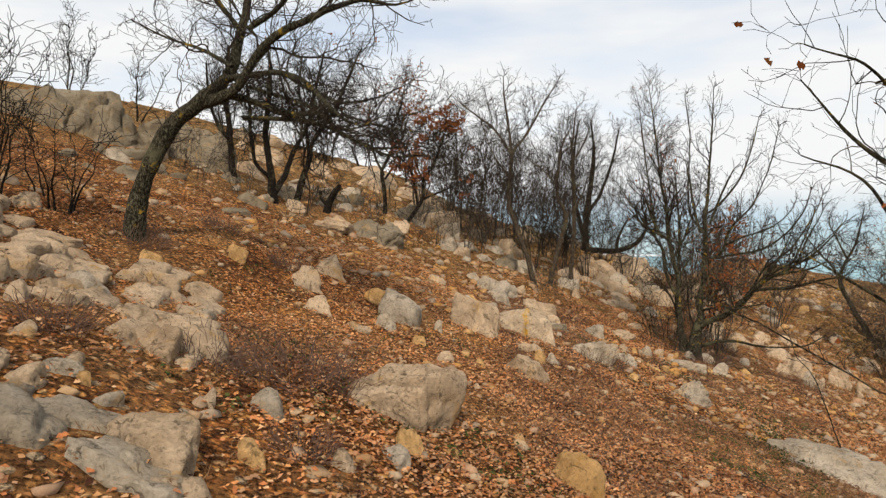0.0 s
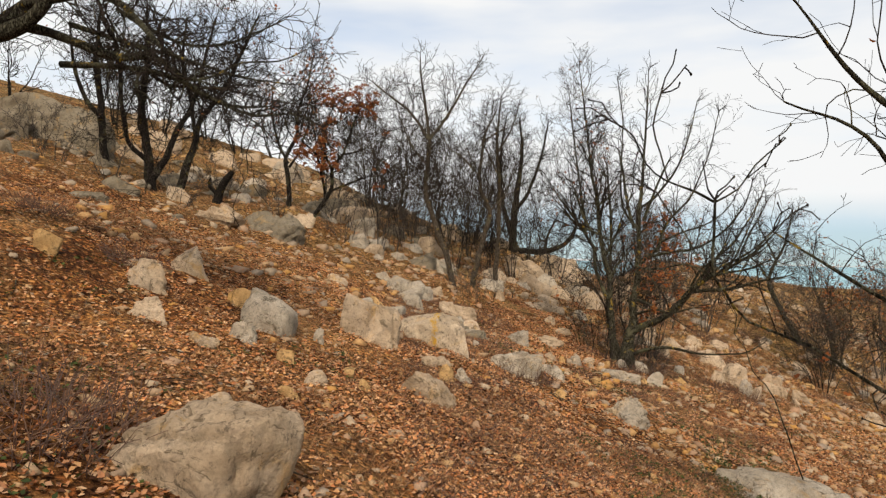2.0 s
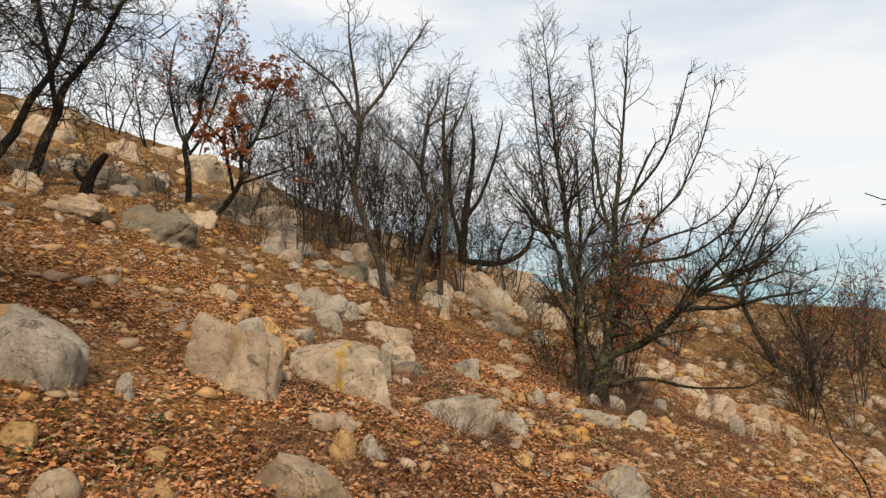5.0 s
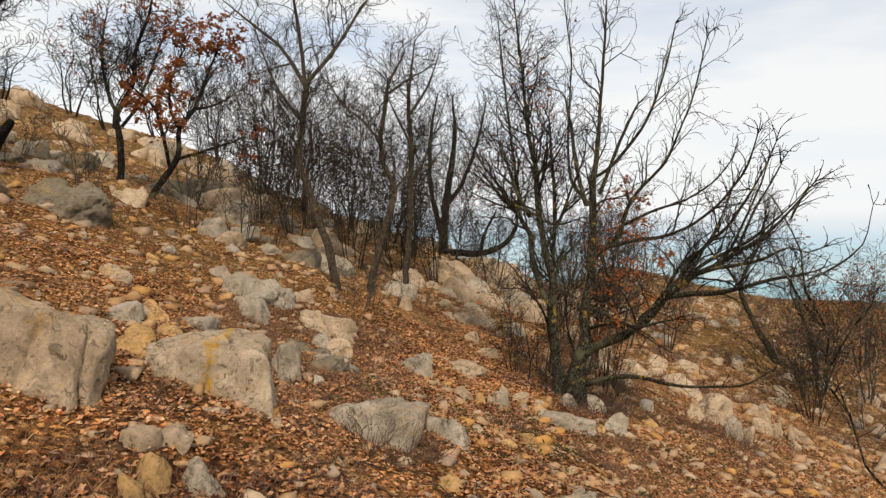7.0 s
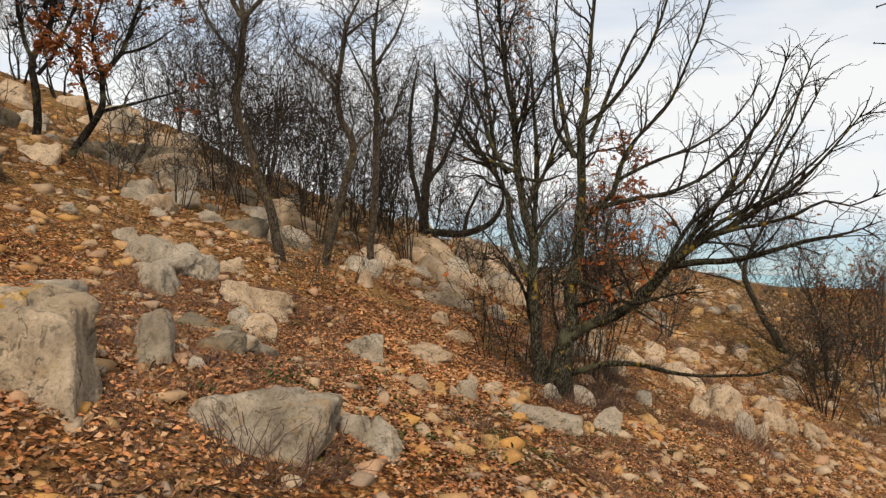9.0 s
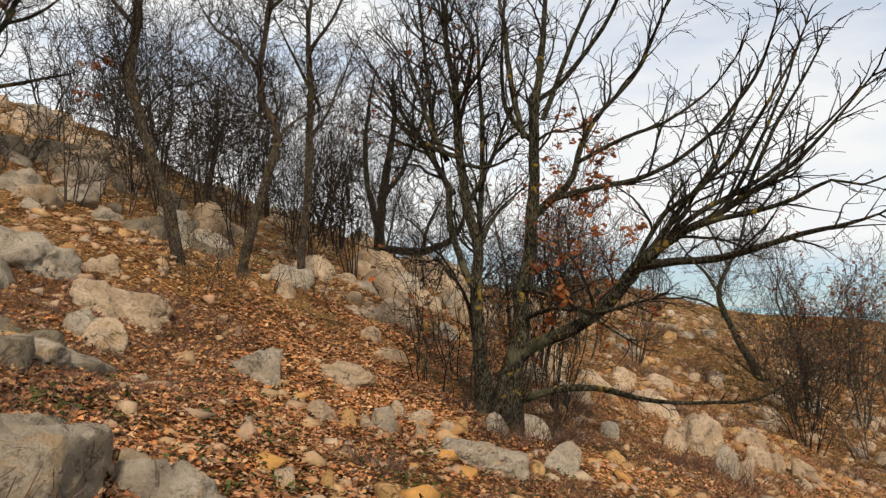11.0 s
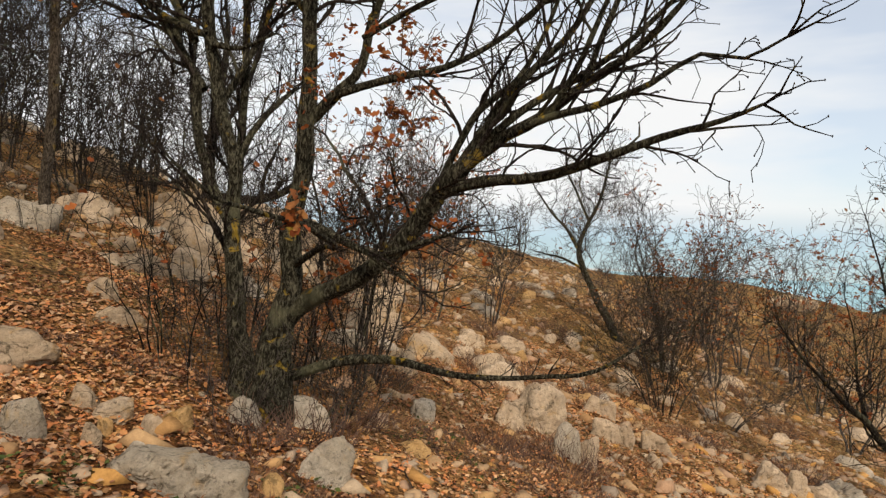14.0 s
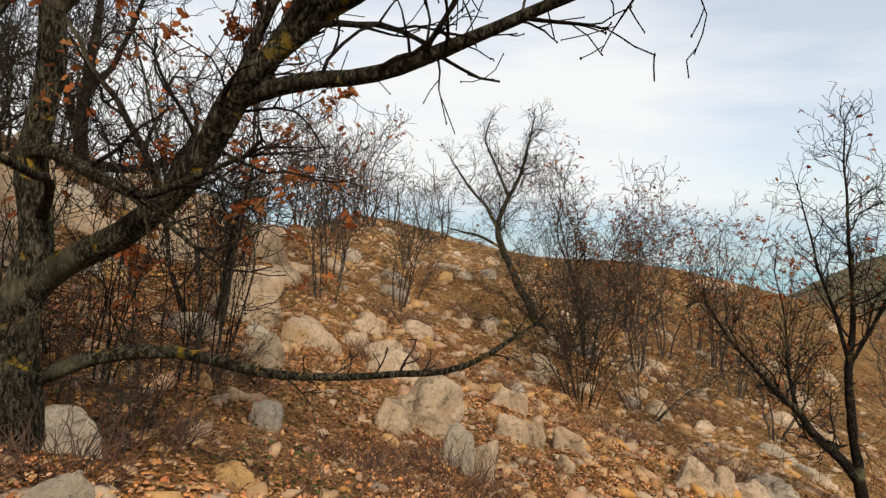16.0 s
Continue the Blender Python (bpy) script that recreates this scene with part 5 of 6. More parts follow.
tree = Tree("crooked_oak", 201, BARK, 0.08, 1.3)
tree.limb((14.20, 22.09, gz(14.20, 22.09) - 0.1, 0.124), (14.20, 22.09, -1.86, 0.099), (13.95, 22.24, -1.27, 0.090), (13.66, 22.40, -0.69, 0.081), (13.42, 22.54, -0.11, 0.072), (13.30, 22.61, 0.37, 0.063), (13.49, 22.52, 0.98, 0.045), (13.68, 22.43, 1.47, 0.036), (13.81, 22.37, 2.08, 0.027), (13.90, 22.34, 2.68, 0.011), first=0.45)
tree.limb((13.30, 22.61, 0.34, 0.045), (13.17, 22.91, 0.78, 0.036), (12.93, 23.27, 1.20, 0.027), (12.62, 23.68, 1.88, 0.011))
tree.limb((13.42, 22.54, -0.11, 0.036), (12.86, 22.55, 0.11, 0.027), (12.21, 22.62, 0.25, 0.011))
tree.limb((13.49, 22.52, 0.98, 0.036), (13.32, 22.77, 1.58, 0.027), (13.15, 23.02, 2.19, 0.018), (13.31, 23.10, 2.71, 0.011))
tree.done(14.00, 22.20, "crooked leaning bare oak above a thicket", "tree", "bare trees on the slope", 60)

tree = Tree("sloping_oak", 211, BARK_DARK, 0.09, 1.2)
tree.limb((13.91, 15.09, gz(13.91, 15.09) - 0.1, 0.100), (13.91, 15.09, -2.89, 0.080), (13.78, 15.17, -2.23, 0.057), (13.71, 15.22, -1.69, 0.051), (13.68, 15.25, -1.15, 0.046), (13.70, 15.25, -0.61, 0.029), (13.65, 15.29, -0.01, 0.023), (13.59, 15.33, 0.59, 0.017), (13.54, 15.37, 1.19, 0.011), (13.52, 15.39, 1.70, 0.007), first=0.45)
tree.limb((13.84, 15.13, -2.59, 0.063), (13.50, 15.22, -2.25, 0.057), (13.17, 15.30, -2.01, 0.051), (12.91, 15.35, -1.70, 0.040), (12.59, 15.43, -1.47, 0.034), (12.31, 15.49, -1.21, 0.023), (11.97, 15.57, -0.90, 0.017), (11.69, 15.63, -0.56, 0.009))
tree.limb((13.68, 15.25, -1.15, 0.029), (13.64, 15.42, -0.64, 0.023), (13.56, 15.61, -0.10, 0.017), (13.53, 15.78, 0.45, 0.011), (13.51, 15.94, 0.95, 0.007))
tree.limb((13.69, 15.24, -1.19, 0.029), (13.78, 15.09, -0.79, 0.023), (13.86, 14.94, -0.31, 0.017), (13.88, 14.83, 0.35, 0.009))
tree.limb((13.15, 15.51, -1.76, 0.023), (13.13, 15.65, -1.28, 0.017), (13.17, 15.75, -0.74, 0.011), (13.12, 15.90, -0.13, 0.007))
tree.done(13.70, 15.20, "bare oak with one trunk leaning far down the slope", "tree", "bare trees on the slope", 120)

tree = Tree("path_sapling", 221, BARK, 0.03, 0.8, fine=0.0016, stout=1.35)
tree.limb((2.34, 2.89, -0.44, 0.003), (2.22, 2.89, 0.63, 0.003), (1.96, 2.90, 0.85, 0.003), (1.60, 2.92, 1.05, 0.003), (1.44, 2.92, 1.14, 0.002), (1.30, 2.91, 1.19, 0.002), (1.24, 2.90, 1.25, 0.002), (1.20, 2.88, 1.29, 0.002), (1.19, 2.86, 1.36, 0.002), (1.18, 2.84, 1.43, 0.002), reach=0.2, first=0.5)
tree.limb((1.18, 2.84, 1.43, 0.002), (1.14, 2.84, 1.45, 0.002), (1.08, 2.84, 1.47, 0.001), (1.04, 2.84, 1.50, 0.001), (1.01, 2.83, 1.55, 0.001), (0.98, 2.83, 1.57, 0.001), reach=0.2)
tree.limb((1.18, 2.84, 1.43, 0.002), (1.24, 2.86, 1.46, 0.001), (1.29, 2.89, 1.51, 0.001), (1.36, 2.92, 1.56, 0.001), reach=0.2)
tree.limb((1.17, 2.84, 1.29, 0.001), (1.12, 2.83, 1.31, 0.001), (1.07, 2.82, 1.30, 0.001), (1.01, 2.81, 1.30, 0.001), reach=0.2)
tree.limb((1.19, 2.83, 1.26, 0.002), (1.24, 2.86, 1.28, 0.001), (1.28, 2.89, 1.32, 0.001), (1.35, 2.92, 1.38, 0.001), reach=0.2)
tree.limb((1.15, 2.84, 1.32, 0.001), (1.13, 2.86, 1.37, 0.001), (1.10, 2.88, 1.42, 0.001), (1.09, 2.90, 1.45, 0.001), reach=0.2)
tree.limb((1.08, 2.83, 1.47, 0.001), (1.06, 2.82, 1.52, 0.001), (1.04, 2.81, 1.57, 0.001), (1.05, 2.80, 1.63, 0.001), reach=0.2)
tree.done(2.20, 2.90, "bare young oak beside the path with budding twigs", "tree", "bare trees on the slope", leaf=0.06, bud=0.0032)

tree = Tree("path_sapling", 222, BARK, 0.03, 0.8, fine=0.0018, stout=1.5)
tree.limb((4.70, 7.78, -0.89, 0.005), (4.41, 7.83, -0.11, 0.004), (4.21, 7.87, 0.15, 0.003), (4.14, 7.88, 0.37, 0.003), (4.03, 7.90, 0.51, 0.003), (4.05, 7.90, 0.69, 0.003), (3.94, 7.91, 0.87, 0.003), (3.92, 7.92, 1.04, 0.002), (3.85, 7.93, 1.18, 0.002), (3.79, 7.94, 1.27, 0.002), (3.71, 7.96, 1.29, 0.001), reach=0.2, first=0.5)
tree.limb((3.88, 7.93, 1.17, 0.003), (4.02, 8.05, 1.27, 0.003), (4.19, 8.18, 1.34, 0.001), reach=0.2)
tree.limb((3.96, 7.91, 0.92, 0.003), (4.17, 8.01, 0.98, 0.003), (4.38, 8.11, 1.08, 0.002), (4.53, 8.22, 1.28, 0.001), reach=0.2)
tree.limb((4.04, 7.90, 0.53, 0.003), (4.05, 7.79, 0.71, 0.003), (4.06, 7.69, 0.83, 0.002), reach=0.2)
tree.limb((4.01, 7.90, 0.73, 0.003), (3.98, 8.01, 0.85, 0.003), (3.93, 8.12, 1.07, 0.002), (3.98, 8.21, 1.16, 0.001), reach=0.2)
tree.done(4.00, 7.90, "bare young oak beside the path with budding twigs", "tree", "bare trees on the slope", leaf=0.06, bud=0.0032)

tree = Tree("wayside_oak", 231, BARK, 0.04, 0.55, thin=0.6, fine=0.0018)
tree.limb((4.35, 5.1, gz(4.35, 5.1) - 0.1, 0.06), (4.2, 5.1, 0.2, 0.045), (4.0, 5.1, 1.2, 0.035), (3.7, 5.1, 1.9, 0.025), (3.2, 5.15, 2.3, 0.015), (2.75, 5.1, 2.75, 0.005), first=0.45)
tree.limb((4.0, 5.1, 1.2, 0.02), (3.6, 5.2, 1.6, 0.016), (3.3, 5.2, 2.0, 0.012), (2.85, 5.3, 2.2, 0.005))
tree.limb((3.9, 5.05, 1.5, 0.02), (3.2, 4.5, 2.25, 0.014), (2.6, 4.0, 2.55, 0.009), (2.0, 3.65, 2.6, 0.004))
tree.limb((4.1, 5.1, 0.7, 0.018), (3.5, 5.4, 1.1, 0.013), (3.0, 5.6, 1.45, 0.005))
tree.limb((3.7, 5.1, 1.9, 0.018), (3.6, 5.0, 2.7, 0.012), (3.3, 4.9, 3.4, 0.005))
tree.done(4.35, 5.1, "young bare oak beside the path holding some orange leaves", "tree", "bare trees on the slope", 45)

# ---- thickets and far trees ----
stump = Tree("tree_stump", 290, BARK_DARK, 0.05, 0.5)
stump.limb((-2.75, 15.75, gz(-2.75, 15.75) - 0.1, 0.11), (-2.7, 15.75, gz(-2.75, 15.75) + 0.2, 0.085), (-2.55, 15.7, gz(-2.75, 15.75) + 0.45, 0.075), (-2.4, 15.65, gz(-2.75, 15.75) + 0.62, 0.05), side=False)
stump.limb((-2.7, 15.75, gz(-2.75, 15.75) + 0.15, 0.05), (-2.88, 15.7, gz(-2.75, 15.75) + 0.32, 0.04), (-2.86, 15.7, gz(-2.75, 15.75) + 0.5, 0.02), side=False)
stump.done(-2.75, 15.75, "dark broken leaning tree stump among rocks", "stump")
for k, (x, y, tall) in enumerate(((-4.3, 14.4, 0.7), (-3.2, 14.7, 0.6), (-1.6, 16.4, 0.9), (-0.2, 16.6, 1.0), (0.5, 17.2, 1.3), (-5.4, 14.6, 0.8), (-6.2, 15.6, 1.1), (0.9, 18.0, 1.6), (-2.9, 16.8, 1.2))):
    bare_tree("undergrowth", x, y, tall, 7, 0.5, 470 + k, BUSH_TWIG, "low brown leafless undergrowth among the rocks", 0.9, 0.008, 0, "undergrowth on the upper slope", "shrub", fine=0.004, reach=0.7)
bare_tree("rust_sapling", 6.35, 15.5, 3.4, 3, 0.6, 299, BUSH_TWIG, "young oak keeping red withered leaves behind the spreading oak", 0.5, 0.011, 700, reach=0.8)
for k, (x, y, tall) in enumerate(((5.6, 15.0, 1.5), (6.1, 15.4, 1.3), (5.1, 15.1, 1.5), (6.5, 16.0, 1.6), (4.7, 14.7, 1.2))):
    bare_tree("sucker_clump", x, y, tall, 8, 0.5, 650 + k, BARK_DARK, "clump of dark thin suckers behind the oaks", 0.8, 0.007, 12, "suckers behind the oaks", "shrub", fine=0.0025, reach=0.7)
bare_tree("young_oak", 6.6, 16.9, 3.8, 3, 0.9, 660, THICKET_BARK, "young bare oak with fine twigs and some rusty leaves", 0.9, 0.026, 160, fine=0.0035, reach=1.1)
THICKET = "dark bare thicket shrub with many thin upright stems"
for k, (x, y, tall) in enumerate(((2.6, 24.3, 4.6), (1.2, 24.0, 4.8), (3.7, 24.6, 4.2), (4.3, 23.9, 3.6), (0.2, 24.2, 4.8))):
    bare_tree("crest_tree", x, y, tall, 3, 0.9, 600 + k, THICKET_BARK, "bare dark tree with a fine crown on the crest", 1.0, 0.03, 0, "trees on the crest", fine=0.005, reach=1.2, up=0.06)
for k, (x, y, tall) in enumerate(((0.6, 20.5, 3.6), (1.5, 21.6, 3.9), (2.4, 20.8, 3.3), (3.2, 21.9, 3.6), (0.2, 22.6, 4.2), (4.1, 22.8, 3.2), (2.0, 23.4, 4.0), (-0.8, 21.5, 3.8), (4.4, 20.6, 2.8), (5.3, 21.6, 3.0), (3.5, 19.6, 2.6), (6.3, 23.0, 2.6), (1.3, 19.4, 2.8), (2.5, 19.0, 2.4), (5.0, 22.4, 4.2))):
    bare_tree("thicket_shrub", x, y, tall, 6, 0.9, 300 + k, THICKET_BARK, THICKET, 0.85, 0.012, group="thicket on the crest", category="shrub", fine=0.005)
for k, (x, y, tall, lv) in enumerate(((8.8, 20.2, 3.0, 220), (9.6, 22.4, 3.4, 60), (7.6, 20.8, 2.8, 160), (10.6, 21.6, 2.6, 0))):
    bare_tree("bare_shrub", x, y, tall, 5, 0.8, 330 + k, BUSH_TWIG, "bare shrub with some rust-red leaves on the rocky slope", 1.0, 0.014, lv, "shrubs behind the spreading oak", "shrub", fine=0.0045)
for k, (x, y, tall, lv) in enumerate(((13.2, 31.5, 3.2, 90), (14.2, 32.5, 3.0, 0), (12.2, 30.8, 3.3, 0), (15.4, 33.0, 2.6, 60), (11.0, 29.5, 3.2, 40), (17.5, 33.0, 2.4, 0), (12.8, 32.2, 2.6, 30), (10.2, 30.2, 2.8, 0), (13.6, 30.6, 2.4, 0), (16.4, 32.2, 2.0, 0), (11.6, 31.4, 2.2, 0))):
    bare_tree("skyline_tree", x, y, tall, 3, 0.7, 350 + k, BARK, "small bare tree on the skyline of the ridge", 0.9, 0.03, lv, "trees on the skyline", fine=0.006)
for k, (x, y, tall) in enumerate(((-12.5, 22.5, 3.2), (-10.5, 23.0, 2.4), (-8.0, 24.5, 2.8), (-4.6, 27.0, 4.0), (-3.4, 28.0, 3.2), (-5.8, 27.5, 3.4), (-6.8, 25.0, 2.2), (-1.5, 27.5, 3.4), (0.8, 27.0, 3.4))):
    bare_tree("skyline_tree", x, y, tall, 3, 0.8, 370 + k, BARK_DARK, "grey bare shrub tree on the upper skyline", 0.9, 0.028, 0, "trees on the upper skyline", fine=0.007)
for k in range(30):
    x, y = crag.uniform(-1.5, 9.0), crag.uniform(18.5, 27.5)
    bare_tree("crest_brush", x, y, crag.uniform(0.7, 1.6), 6, 0.7, 500 + k, BUSH_TWIG, "low brown leafless brush between the crest rocks", 0.8, 0.009, 0, "brush on the crest", "shrub", fine=0.005, reach=0.8)
for k in range(16):
    x, y = crag.uniform(9.5, 24), crag.uniform(19, 34)
    bare_tree("slope_brush", x, y, crag.uniform(0.35, 0.9), 7, 0.6, 540 + k, BUSH_TWIG, "low brown leafless brush on the open slope", 0.8, 0.007, 0, "brush on the open slope", "shrub", fine=0.0045, reach=0.7)
bare_tree("dense_bush", 12.6, 18.7, 2.0, 11, 1.5, 401, THICKET_BARK, "dense brown leafless bush with fine tangled twigs", 0.8, 0.011, 0, "", "bush", fine=0.004)
bare_tree("dense_bush", 13.7, 20.2, 4.1, 7, 1.5, 402, BUSH_TWIG, "tall leafless bush with a few rusty leaves beside the crooked oak", 0.85, 0.012, 420, "", "bush", fine=0.0035, up=0.05, reach=1.25)
bare_tree("bare_oak", 14.8, 21.2, 4.5, 5, 1.5, 404, BARK, "bare oak with rusty leaf tufts behind the thicket", 0.9, 0.03, 420, fine=0.0045)
bare_tree("dense_bush", 13.8, 18.6, 1.2, 10, 1.3, 403, BUSH_TWIG, "low wide leafless bush with tangled twigs", 0.7, 0.010, 0, "", "bush", fine=0.004)
for k, (x, y, tall, lv) in enumerate(((20.5, 22.8, 4.6, 900), (21.8, 21.4, 3.6, 700), (18.6, 24.2, 3.2, 120), (24.5, 23.5, 4.4, 350), (26.5, 21.5, 4.5, 100), (19.4, 21.2, 2.4, 450), (17.2, 18.6, 1.6, 150), (22.5, 19.0, 3.0, 300), (19.3, 24.7, 4.2, 260), (18.6, 22.8, 3.6, 200), (21.7, 24.6, 4.6, 380), (16.4, 21.4, 3.4, 160), (24.0, 25.5, 4.6, 200))):
    bare_tree("rusty_oak", x, y, tall, 4, 1.1, 420 + k, BUSH_TWIG, "bare oak with clusters of orange withered leaves", 0.62, 0.024, lv, "oaks down the slope", fine=0.0045, up=0.05, reach=1.3)
for k, (x, y, tall) in enumerate(((-4.6, 6.6, 1.5), (-5.1, 7.2, 1.9), (-4.3, 7.4, 0.9))):
    bare_tree("leafless_shrub", x, y, tall, 7, 0.45, 440 + k, BARK_DARK, "leafless shrub with dark upright stems among rocks", 0.7, 0.014, 0, "shrubs beside the leaning oak", "shrub")
for k, (x, y, tall) in enumerate(((2.35, 15.0, 0.75), (2.6, 15.5, 0.6), (2.9, 16.2, 0.7), (3.5, 17.2, 0.8), (5.0, 13.98, 0.6), (5.6, 14.0, 0.7), (4.85, 14.3, 0.8), (5.72, 14.35, 0.8), (5.5, 14.6, 0.9), (4.95, 14.6, 0.9), (5.3, 14.45, 1.0), (6.0, 14.6, 0.5), (5.45, 13.75, 0.4), (6.2, 15.2, 0.6))):
    bare_tree("undergrowth", x, y, tall * 0.75, 10, 0.3, 450 + k, BUSH_TWIG, "brown dead undergrowth at the foot of a tree", 0.9, 0.0045, 0, "undergrowth at tree feet", "shrub", fine=0.0018, reach=0.6)


def heath(x, y, wide, tall, seed):
    """A low cushion of thin dead stems."""
    rng = np.random.default_rng(seed)
    w = Wood()
    for k in range(int(260 * wide)):
        a, q = rng.uniform(0, 2 * math.pi), math.sqrt(rng.random()) * wide * 0.42
        px, py = x + q * math.cos(a), y + q * math.sin(a)
        p = np.array([px, py, gz(px, py) - 0.02])
        d = np.array([math.cos(a) * 0.7 + rng.normal() * 0.45, math.sin(a) * 0.7 + rng.normal() * 0.45, 0.9])
        pts, n = [p], 4
        ln = tall * rng.uniform(0.5, 1.1)
        for i in range(n):
            d = d + rng.normal(size=3) * 0.28
            d /= np.linalg.norm(d)
            p = p + d * ln / n
            pts.append(p)
        w.tube(pts, np.linspace(0.003, 0.0016, n + 1), 3)
    w.v = [v - np.array([x, y, gz(x, y)]) for v in w.v]
    ob = new("heath_cushion")
    ob.location = (x, y, gz(x, y))
    tagged(part("brushwood", w.mesh("heath", BRUSH), ob), kind="stuff")
    return tagged(ob, "low cushion of dead purplish brown heath twigs", "shrub", "heath cushions")


heath(-1.0, 4.7, 1.1, 0.36, 1)
heath(-1.5, 4.3, 0.5, 0.28, 2)
heath(2.44, 10.10, 0.75, 0.3, 3)
heath(-2.3, 3.9, 0.45, 0.25, 4)
heath(-2.0, 8.9, 0.6, 0.3, 5)
heath(-3.4, 7.5, 0.7, 0.3, 6)
heath(8.0, 14.6, 0.7, 0.35, 7)
heath(8.6, 17.6, 0.7, 0.35, 8)
heath(7.2, 14.4, 0.5, 0.3, 9)
heath(12.5, 15.9, 0.8, 0.4, 10)
heath(-3.1, 9.3, 0.5, 0.3, 11)
heath(-0.7, 3.5, 0.4, 0.2, 12)
heath(5.55, 13.8, 0.6, 0.3, 13)
heath(5.1, 13.6, 0.5, 0.28, 14)
heath(5.9, 14.3, 0.6, 0.3, 15)
heath(6.6, 15.6, 0.6, 0.3, 16)
heath(9.3, 17.9, 0.8, 0.35, 17)
heath(10.6, 18.2, 0.7, 0.3, 18)
heath(11.8, 17.0, 0.7, 0.3, 19)
heath(10.2, 20.5, 0.9, 0.4, 20)
heath(12.4, 22.0, 0.9, 0.4, 21)
heath(15.5, 19.0, 0.9, 0.4, 22)
heath(16.8, 21.5, 1.0, 0.45, 23)
heath(3.9, 12.2, 0.4, 0.2, 24)

# ---- loose stones ----
rng = np.random.default_rng(5)
shapes = []


def chip(seed, corners, worn=0.0):
    """A broken angular stone one metre long: the hull of a few corners, its edges worn off."""
    q = random.Random(seed)
    bm = bmesh.new()
    for k in range(corners):
        d = Vector((q.gauss(0, 1), q.gauss(0, 1), q.gauss(0, 1))).normalized() * q.uniform(0.8, 1.0)
        bm.verts.new((d.x * 0.5, d.y * q.uniform(0.32, 0.42), d.z * 0.3 + 0.1))
    hull = bmesh.ops.convex_hull(bm, input=bm.verts)
    bmesh.ops.delete(bm, geom=[e for e in hull["geom_interior"] if isinstance(e, bmesh.types.BMVert)], context="VERTS")
    if worn:
        bmesh.ops.bevel(bm, geom=list(bm.edges), offset=worn, segments=1, affect="EDGES", clamp_overlap=True)
    bmesh.ops.triangulate(bm, faces=list(bm.faces))
    bm.verts.index_update()
    v = np.array([p.co[:] for p in bm.verts])
    f = np.array([[p.index for p in t.verts] for t in bm.faces])
    bm.free()
    return v, f


for k in range(14):
    v, f = chip(900 + k, 15, 0.035)
    v = v + np.stack([fbm(v[:, 0] * 4 + k, v[:, 1] * 4, v[:, 2] * 4 + a, 2) for a in (0, 7, 13)], -1) * 0.02
    shapes.append(mesh_of("stone", v, f, STONES, False))


def on_slope(n, far=24.0, near=0.9):
    """Places on the hillside, thicker on both sides of the path that climbs north-east."""
    s = rng.random(n)
    a = np.radians(2 + 26 * s ** 1.5 + rng.uniform(-40, 40, n))
    q = near + far * rng.random(n) ** 1.55
    return 5.4 * s + q * np.sin(a), 10.4 * s - 0.3 + q * np.cos(a)


xs, ys = on_slope(300, 12.0)
for x, y in zip(xs, ys):
    s = 0.07 + 0.15 * rng.random() ** 2.5
    ob = new("stone", shapes[int(rng.integers(14))])
    ob.matrix_basis = pose(x, y, gz(x, y) - 0.2 * s, rng.normal() * 12, rng.normal() * 12, rng.uniform(0, 360)) @ Matrix.Diagonal((s, s * rng.uniform(0.75, 1.2), s * rng.uniform(0.7, 1.2), 1))
    tagged(ob, "small ochre or beige limestone lying on leaves", "stone", "loose stones")


def bare_of_stones(x, y):
    """The leaf carpet under the oaks, where hardly a stone shows."""
    return ((x - 3.9) / 1.3) ** 2 + ((y - 15.5) / 2.0) ** 2 < 1 or ((x - 5.2) / 0.7) ** 2 + ((y - 14.2) / 0.6) ** 2 < 1


def rubble(name, n, lo, hi, level, far, label, near=0.9, span=None):
    v, f = [], []
    kinds = [chip(950 + k, (9, 12)[level - 1]) for k in range(24)]
    xs, ys = (rng.uniform(span[0], span[1], n), rng.uniform(span[2], span[3], n)) if span else on_slope(n, far, near)
    zs = ground_z(xs, ys)
    at = 0
    for x, y, z in zip(xs, ys, zs):
        if bare_of_stones(x, y) and rng.random() < 0.9:
            continue
        p, q = kinds[int(rng.integers(24))]
        s = lo + (hi - lo) * rng.random() ** 2.8
        a = rng.uniform(0, 2 * math.pi)
        c, d = math.cos(a) * s, math.sin(a) * s
        st = s * rng.uniform(0.6, 1.2)
        v.append(np.stack([p[:, 0] * c - p[:, 1] * d + x, p[:, 0] * d + p[:, 1] * c + y, p[:, 2] * st + z - 0.1 * s], -1))
        f.append(q + at)
        at += len(p)
    return tagged(new(name, mesh_of(name, np.concatenate(v), np.concatenate(f), STONES, False)), label, "stones", kind="stuff")


rubble("rubble", 7600, 0.05, 0.20, 2, 24.0, "scattered beige and ochre limestone rubble on the slope")
rubble("far_rubble", 8500, 0.07, 0.36, 1, 22.0, "pale limestone rubble scattered over the far slope", 9.0)
rubble("far_rubble", 4200, 0.08, 0.42, 1, 0, "grey and tan limestone rubble on the open east slope", span=(9, 27, 14.5, 34))
rubble("pebbles", 13000, 0.022, 0.075, 1, 13.0, "small ochre pebbles strewn between fallen leaves")

# ---- leaf litter ----
def slope_normal(x, y):
    e = 0.05
    zx = (ground_z(x + e, y) - ground_z(x - e, y)) / (2 * e)
    zy = (ground_z(x, y + e) - ground_z(x, y - e)) / (2 * e)
    v = np.stack([-zx, -zy, np.ones_like(zx)], -1)
    return v


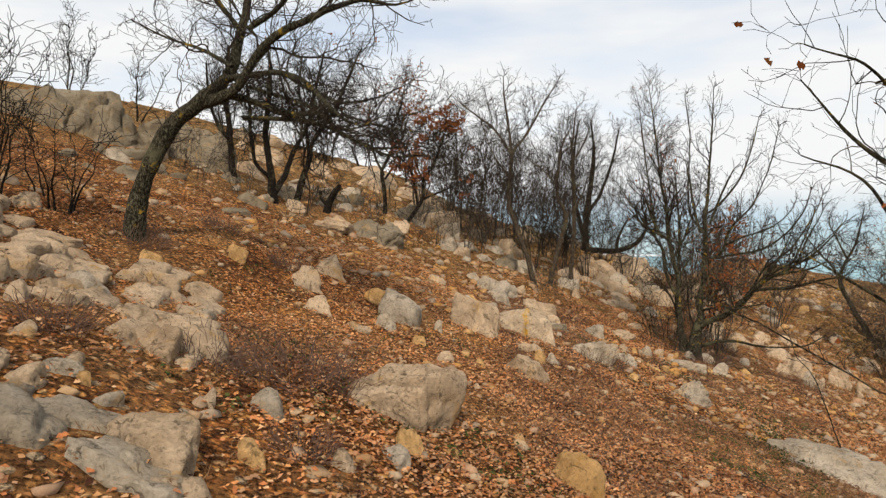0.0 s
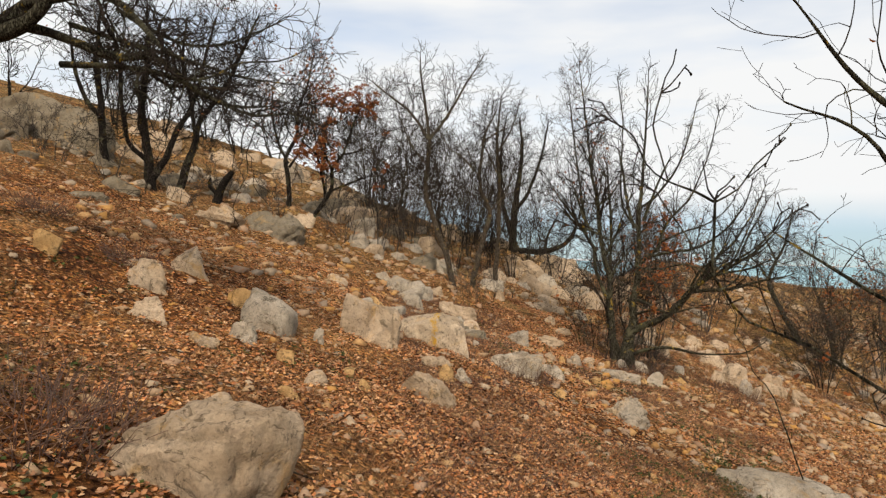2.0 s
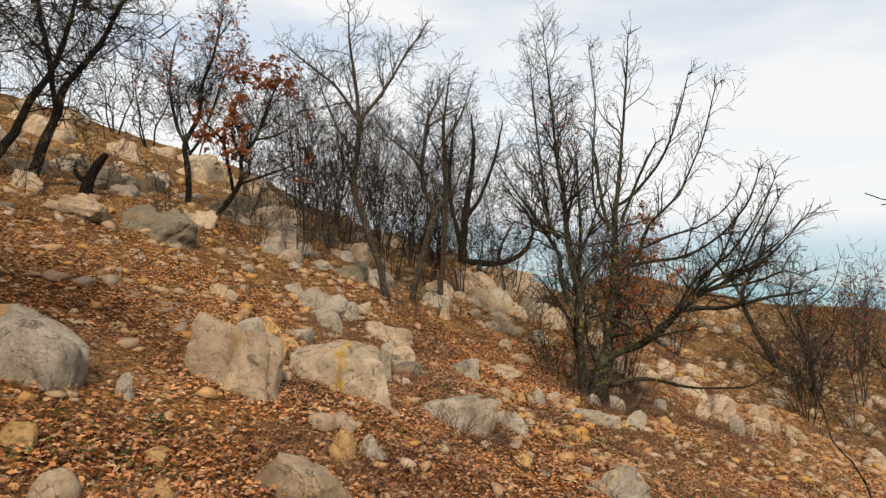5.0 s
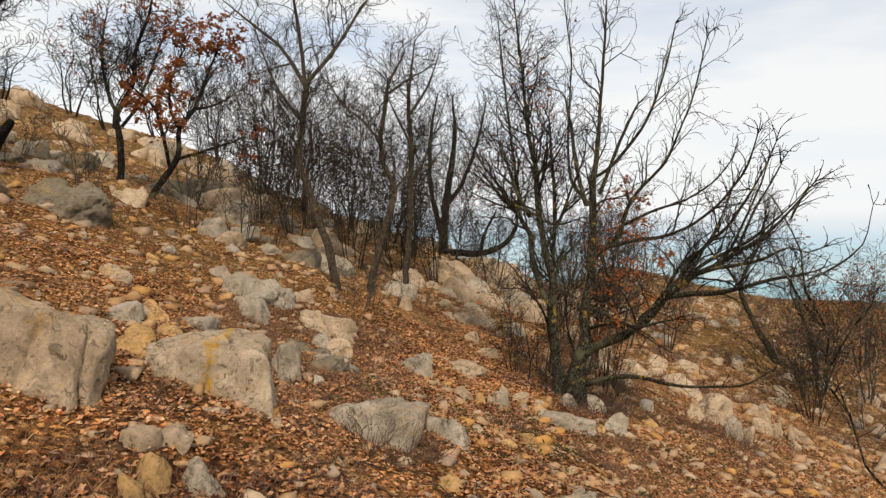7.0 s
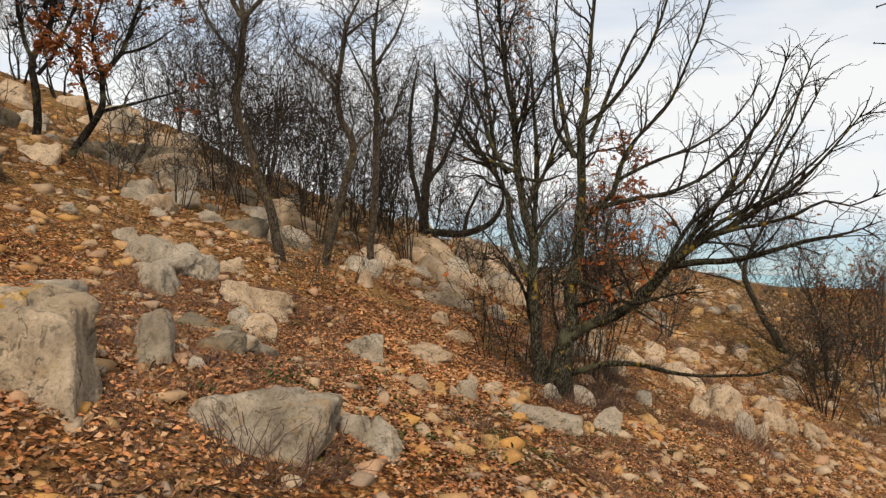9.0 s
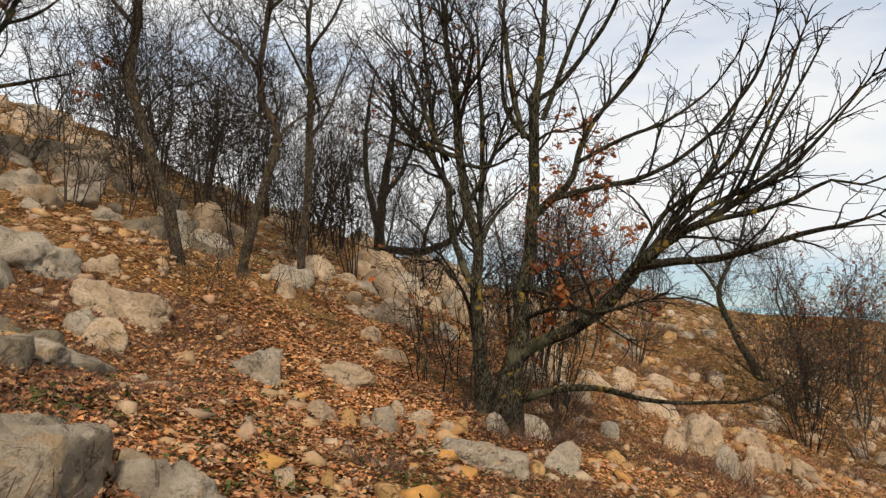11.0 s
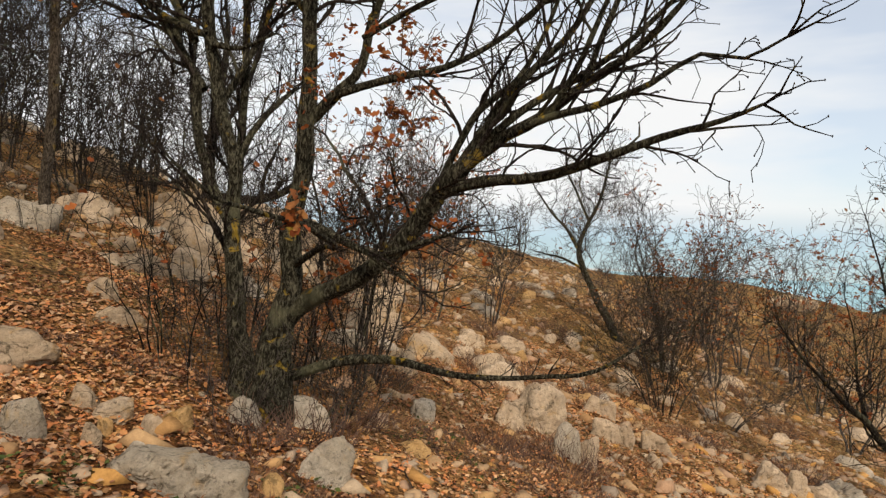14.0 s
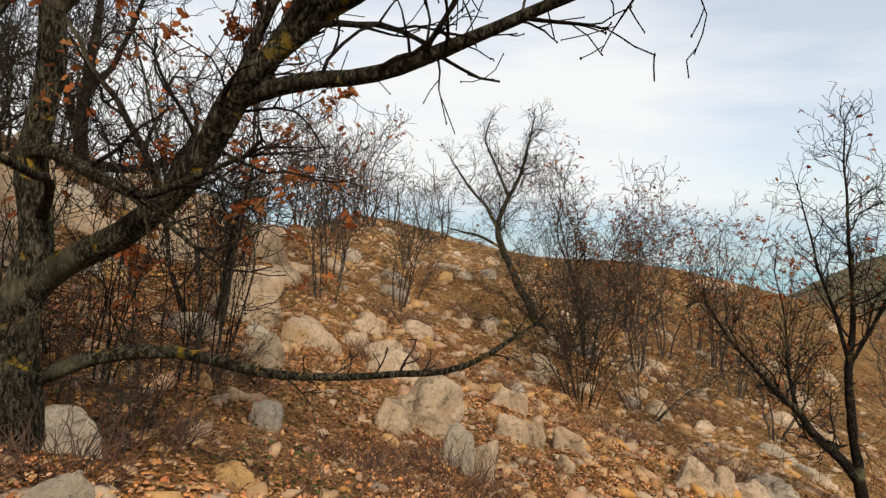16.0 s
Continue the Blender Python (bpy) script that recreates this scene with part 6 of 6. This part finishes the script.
def litter(name, n, far, size, lobed, near=0.9, wide=None, span=(-4.5, 6.5, 1.2, 13)):
    xs, ys = on_slope(n, far, near)
    if wide:
        xs, ys = np.concatenate([xs, rng.uniform(span[0], span[1], wide)]), np.concatenate([ys, rng.uniform(span[2], span[3], wide)])
    keep = fbm(xs * 0.7, ys * 0.7, 4.2, 3) + rng.normal(size=len(xs)) * 0.35 > -0.4
    xs, ys = xs[keep], ys[keep]
    at = np.stack([xs, ys, ground_z(xs, ys) + rng.uniform(0.003, 0.028, len(xs))], -1)
    v, f = leaf_cloud(rng, at, size, 0.5, slope_normal(xs, ys), lobed)
    tagged(new(name, mesh_of(name, v, f, LITTER, False)), "rust and brown fallen oak leaves covering the slope", "leaves", kind="stuff")


litter("leaf_litter", 30000, 5.5, 0.04, True, 0.9, 12000)
litter("leaf_litter", 190000, 20.0, 0.036, False, 1.0, 95000)
litter("leaf_litter", 10, 20.0, 0.042, False, 1.0, 60000, (2.5, 13.5, 10.5, 21))
litter("leaf_litter", 10, 20.0, 0.05, True, 1.0, 9000, (2.8, 6.2, 12.8, 17.2))

# ---- fallen twigs ----
w = Wood()
xs, ys = on_slope(420, 9.0)
for x, y in zip(xs, ys):
    a, ln = rng.uniform(0, 2 * math.pi), rng.uniform(0.12, 0.55)
    s = np.linspace(-0.5, 0.5, 5) * ln
    px = x + s * math.cos(a) + rng.normal(size=5) * 0.02
    py = y + s * math.sin(a) + rng.normal(size=5) * 0.02
    w.tube(np.stack([px, py, ground_z(px, py) + 0.012 + np.abs(rng.normal(size=5)) * 0.012], -1), np.linspace(1, 0.5, 5) * rng.uniform(0.0025, 0.006), 5)
tagged(new("fallen_twigs", w.mesh("fallen_twigs", BARK_PALE)), "thin dead twigs lying on the leaf litter", "twigs", kind="stuff")

# ---- dry grass and green tufts ----
def blades(name, n, size, mat, cut, label, seed, per, where=None, wide=0.0016):
    r = np.random.default_rng(seed)
    xs, ys = where(n) if where else on_slope(n, 13.0)
    keep = fbm(xs * 0.55 + 31, ys * 0.55, 7.7, 3) > cut
    xs, ys = xs[keep], ys[keep]
    xs, ys = np.repeat(xs, per) + r.normal(size=len(xs) * per) * 0.07, np.repeat(ys, per) + r.normal(size=len(ys) * per) * 0.07
    m = len(xs)
    p = np.stack([xs, ys, ground_z(xs, ys) - 0.005], -1)
    a = r.uniform(0, 2 * math.pi, m)
    lean = r.uniform(0.1, 0.9, m)
    ln = size * r.uniform(0.5, 1.2, m)
    d = np.stack([np.cos(a) * lean, np.sin(a) * lean, np.ones(m)], -1)
    d /= np.linalg.norm(d, axis=1)[:, None]
    s = np.stack([-np.sin(a), np.cos(a), np.zeros(m)], -1) * wide
    mid = p + d * ln[:, None] * 0.55
    tip = p + d * ln[:, None] - np.array([0, 0, 1]) * (ln * 0.25 * lean)[:, None]
    v = np.stack([p - s, p + s, mid, tip], 1).reshape(-1, 3)
    i = np.arange(m)[:, None] * 4
    f = np.concatenate([i + np.array([[0, 1, 2]]), i + np.array([[0, 2, 3]])], 1).reshape(-1, 3)
    return tagged(new(name, mesh_of(name, v, f, mat, False)), label, "grass", kind="stuff")


blades("dry_grass", 15000, 0.085, STRAW, 0.05, "thin dry straw-coloured grass between the stones", 61, 16, None, 0.0011)
blades("slope_grass", 4800, 0.17, STRAW, -0.25, "dry brown grass tufts on the open east slope", 62, 12, lambda n: (rng.uniform(7.5, 25, n), rng.uniform(13.5, 36, n)), 0.004)

blades("dead_herbs", 13000, 0.07, BRUSH, -0.2, "low mat of dead purplish brown herbs beside the path", 63, 16, lambda n: (rng.uniform(0.8, 9.0, n), rng.uniform(3.0, 14.5, n)), 0.0026)

r = np.random.default_rng(8)
xs, ys = on_slope(2300, 8.0)
keep = fbm(xs * 0.9 + 11, ys * 0.9, 2.2, 2) > 0.22
xs, ys = np.repeat(xs[keep], 12), np.repeat(ys[keep], 12)
xs, ys = xs + r.normal(size=len(xs)) * 0.06, ys + r.normal(size=len(ys)) * 0.06
at = np.stack([xs, ys, ground_z(xs, ys) + r.uniform(0.01, 0.05, len(xs))], -1)
v, f = leaf_cloud(r, at, 0.035, 0.6)
tagged(new("green_herbs", mesh_of("green_herbs", v, f, GREEN, False)), "small dark green herbs between fallen leaves", "herbs", kind="stuff")
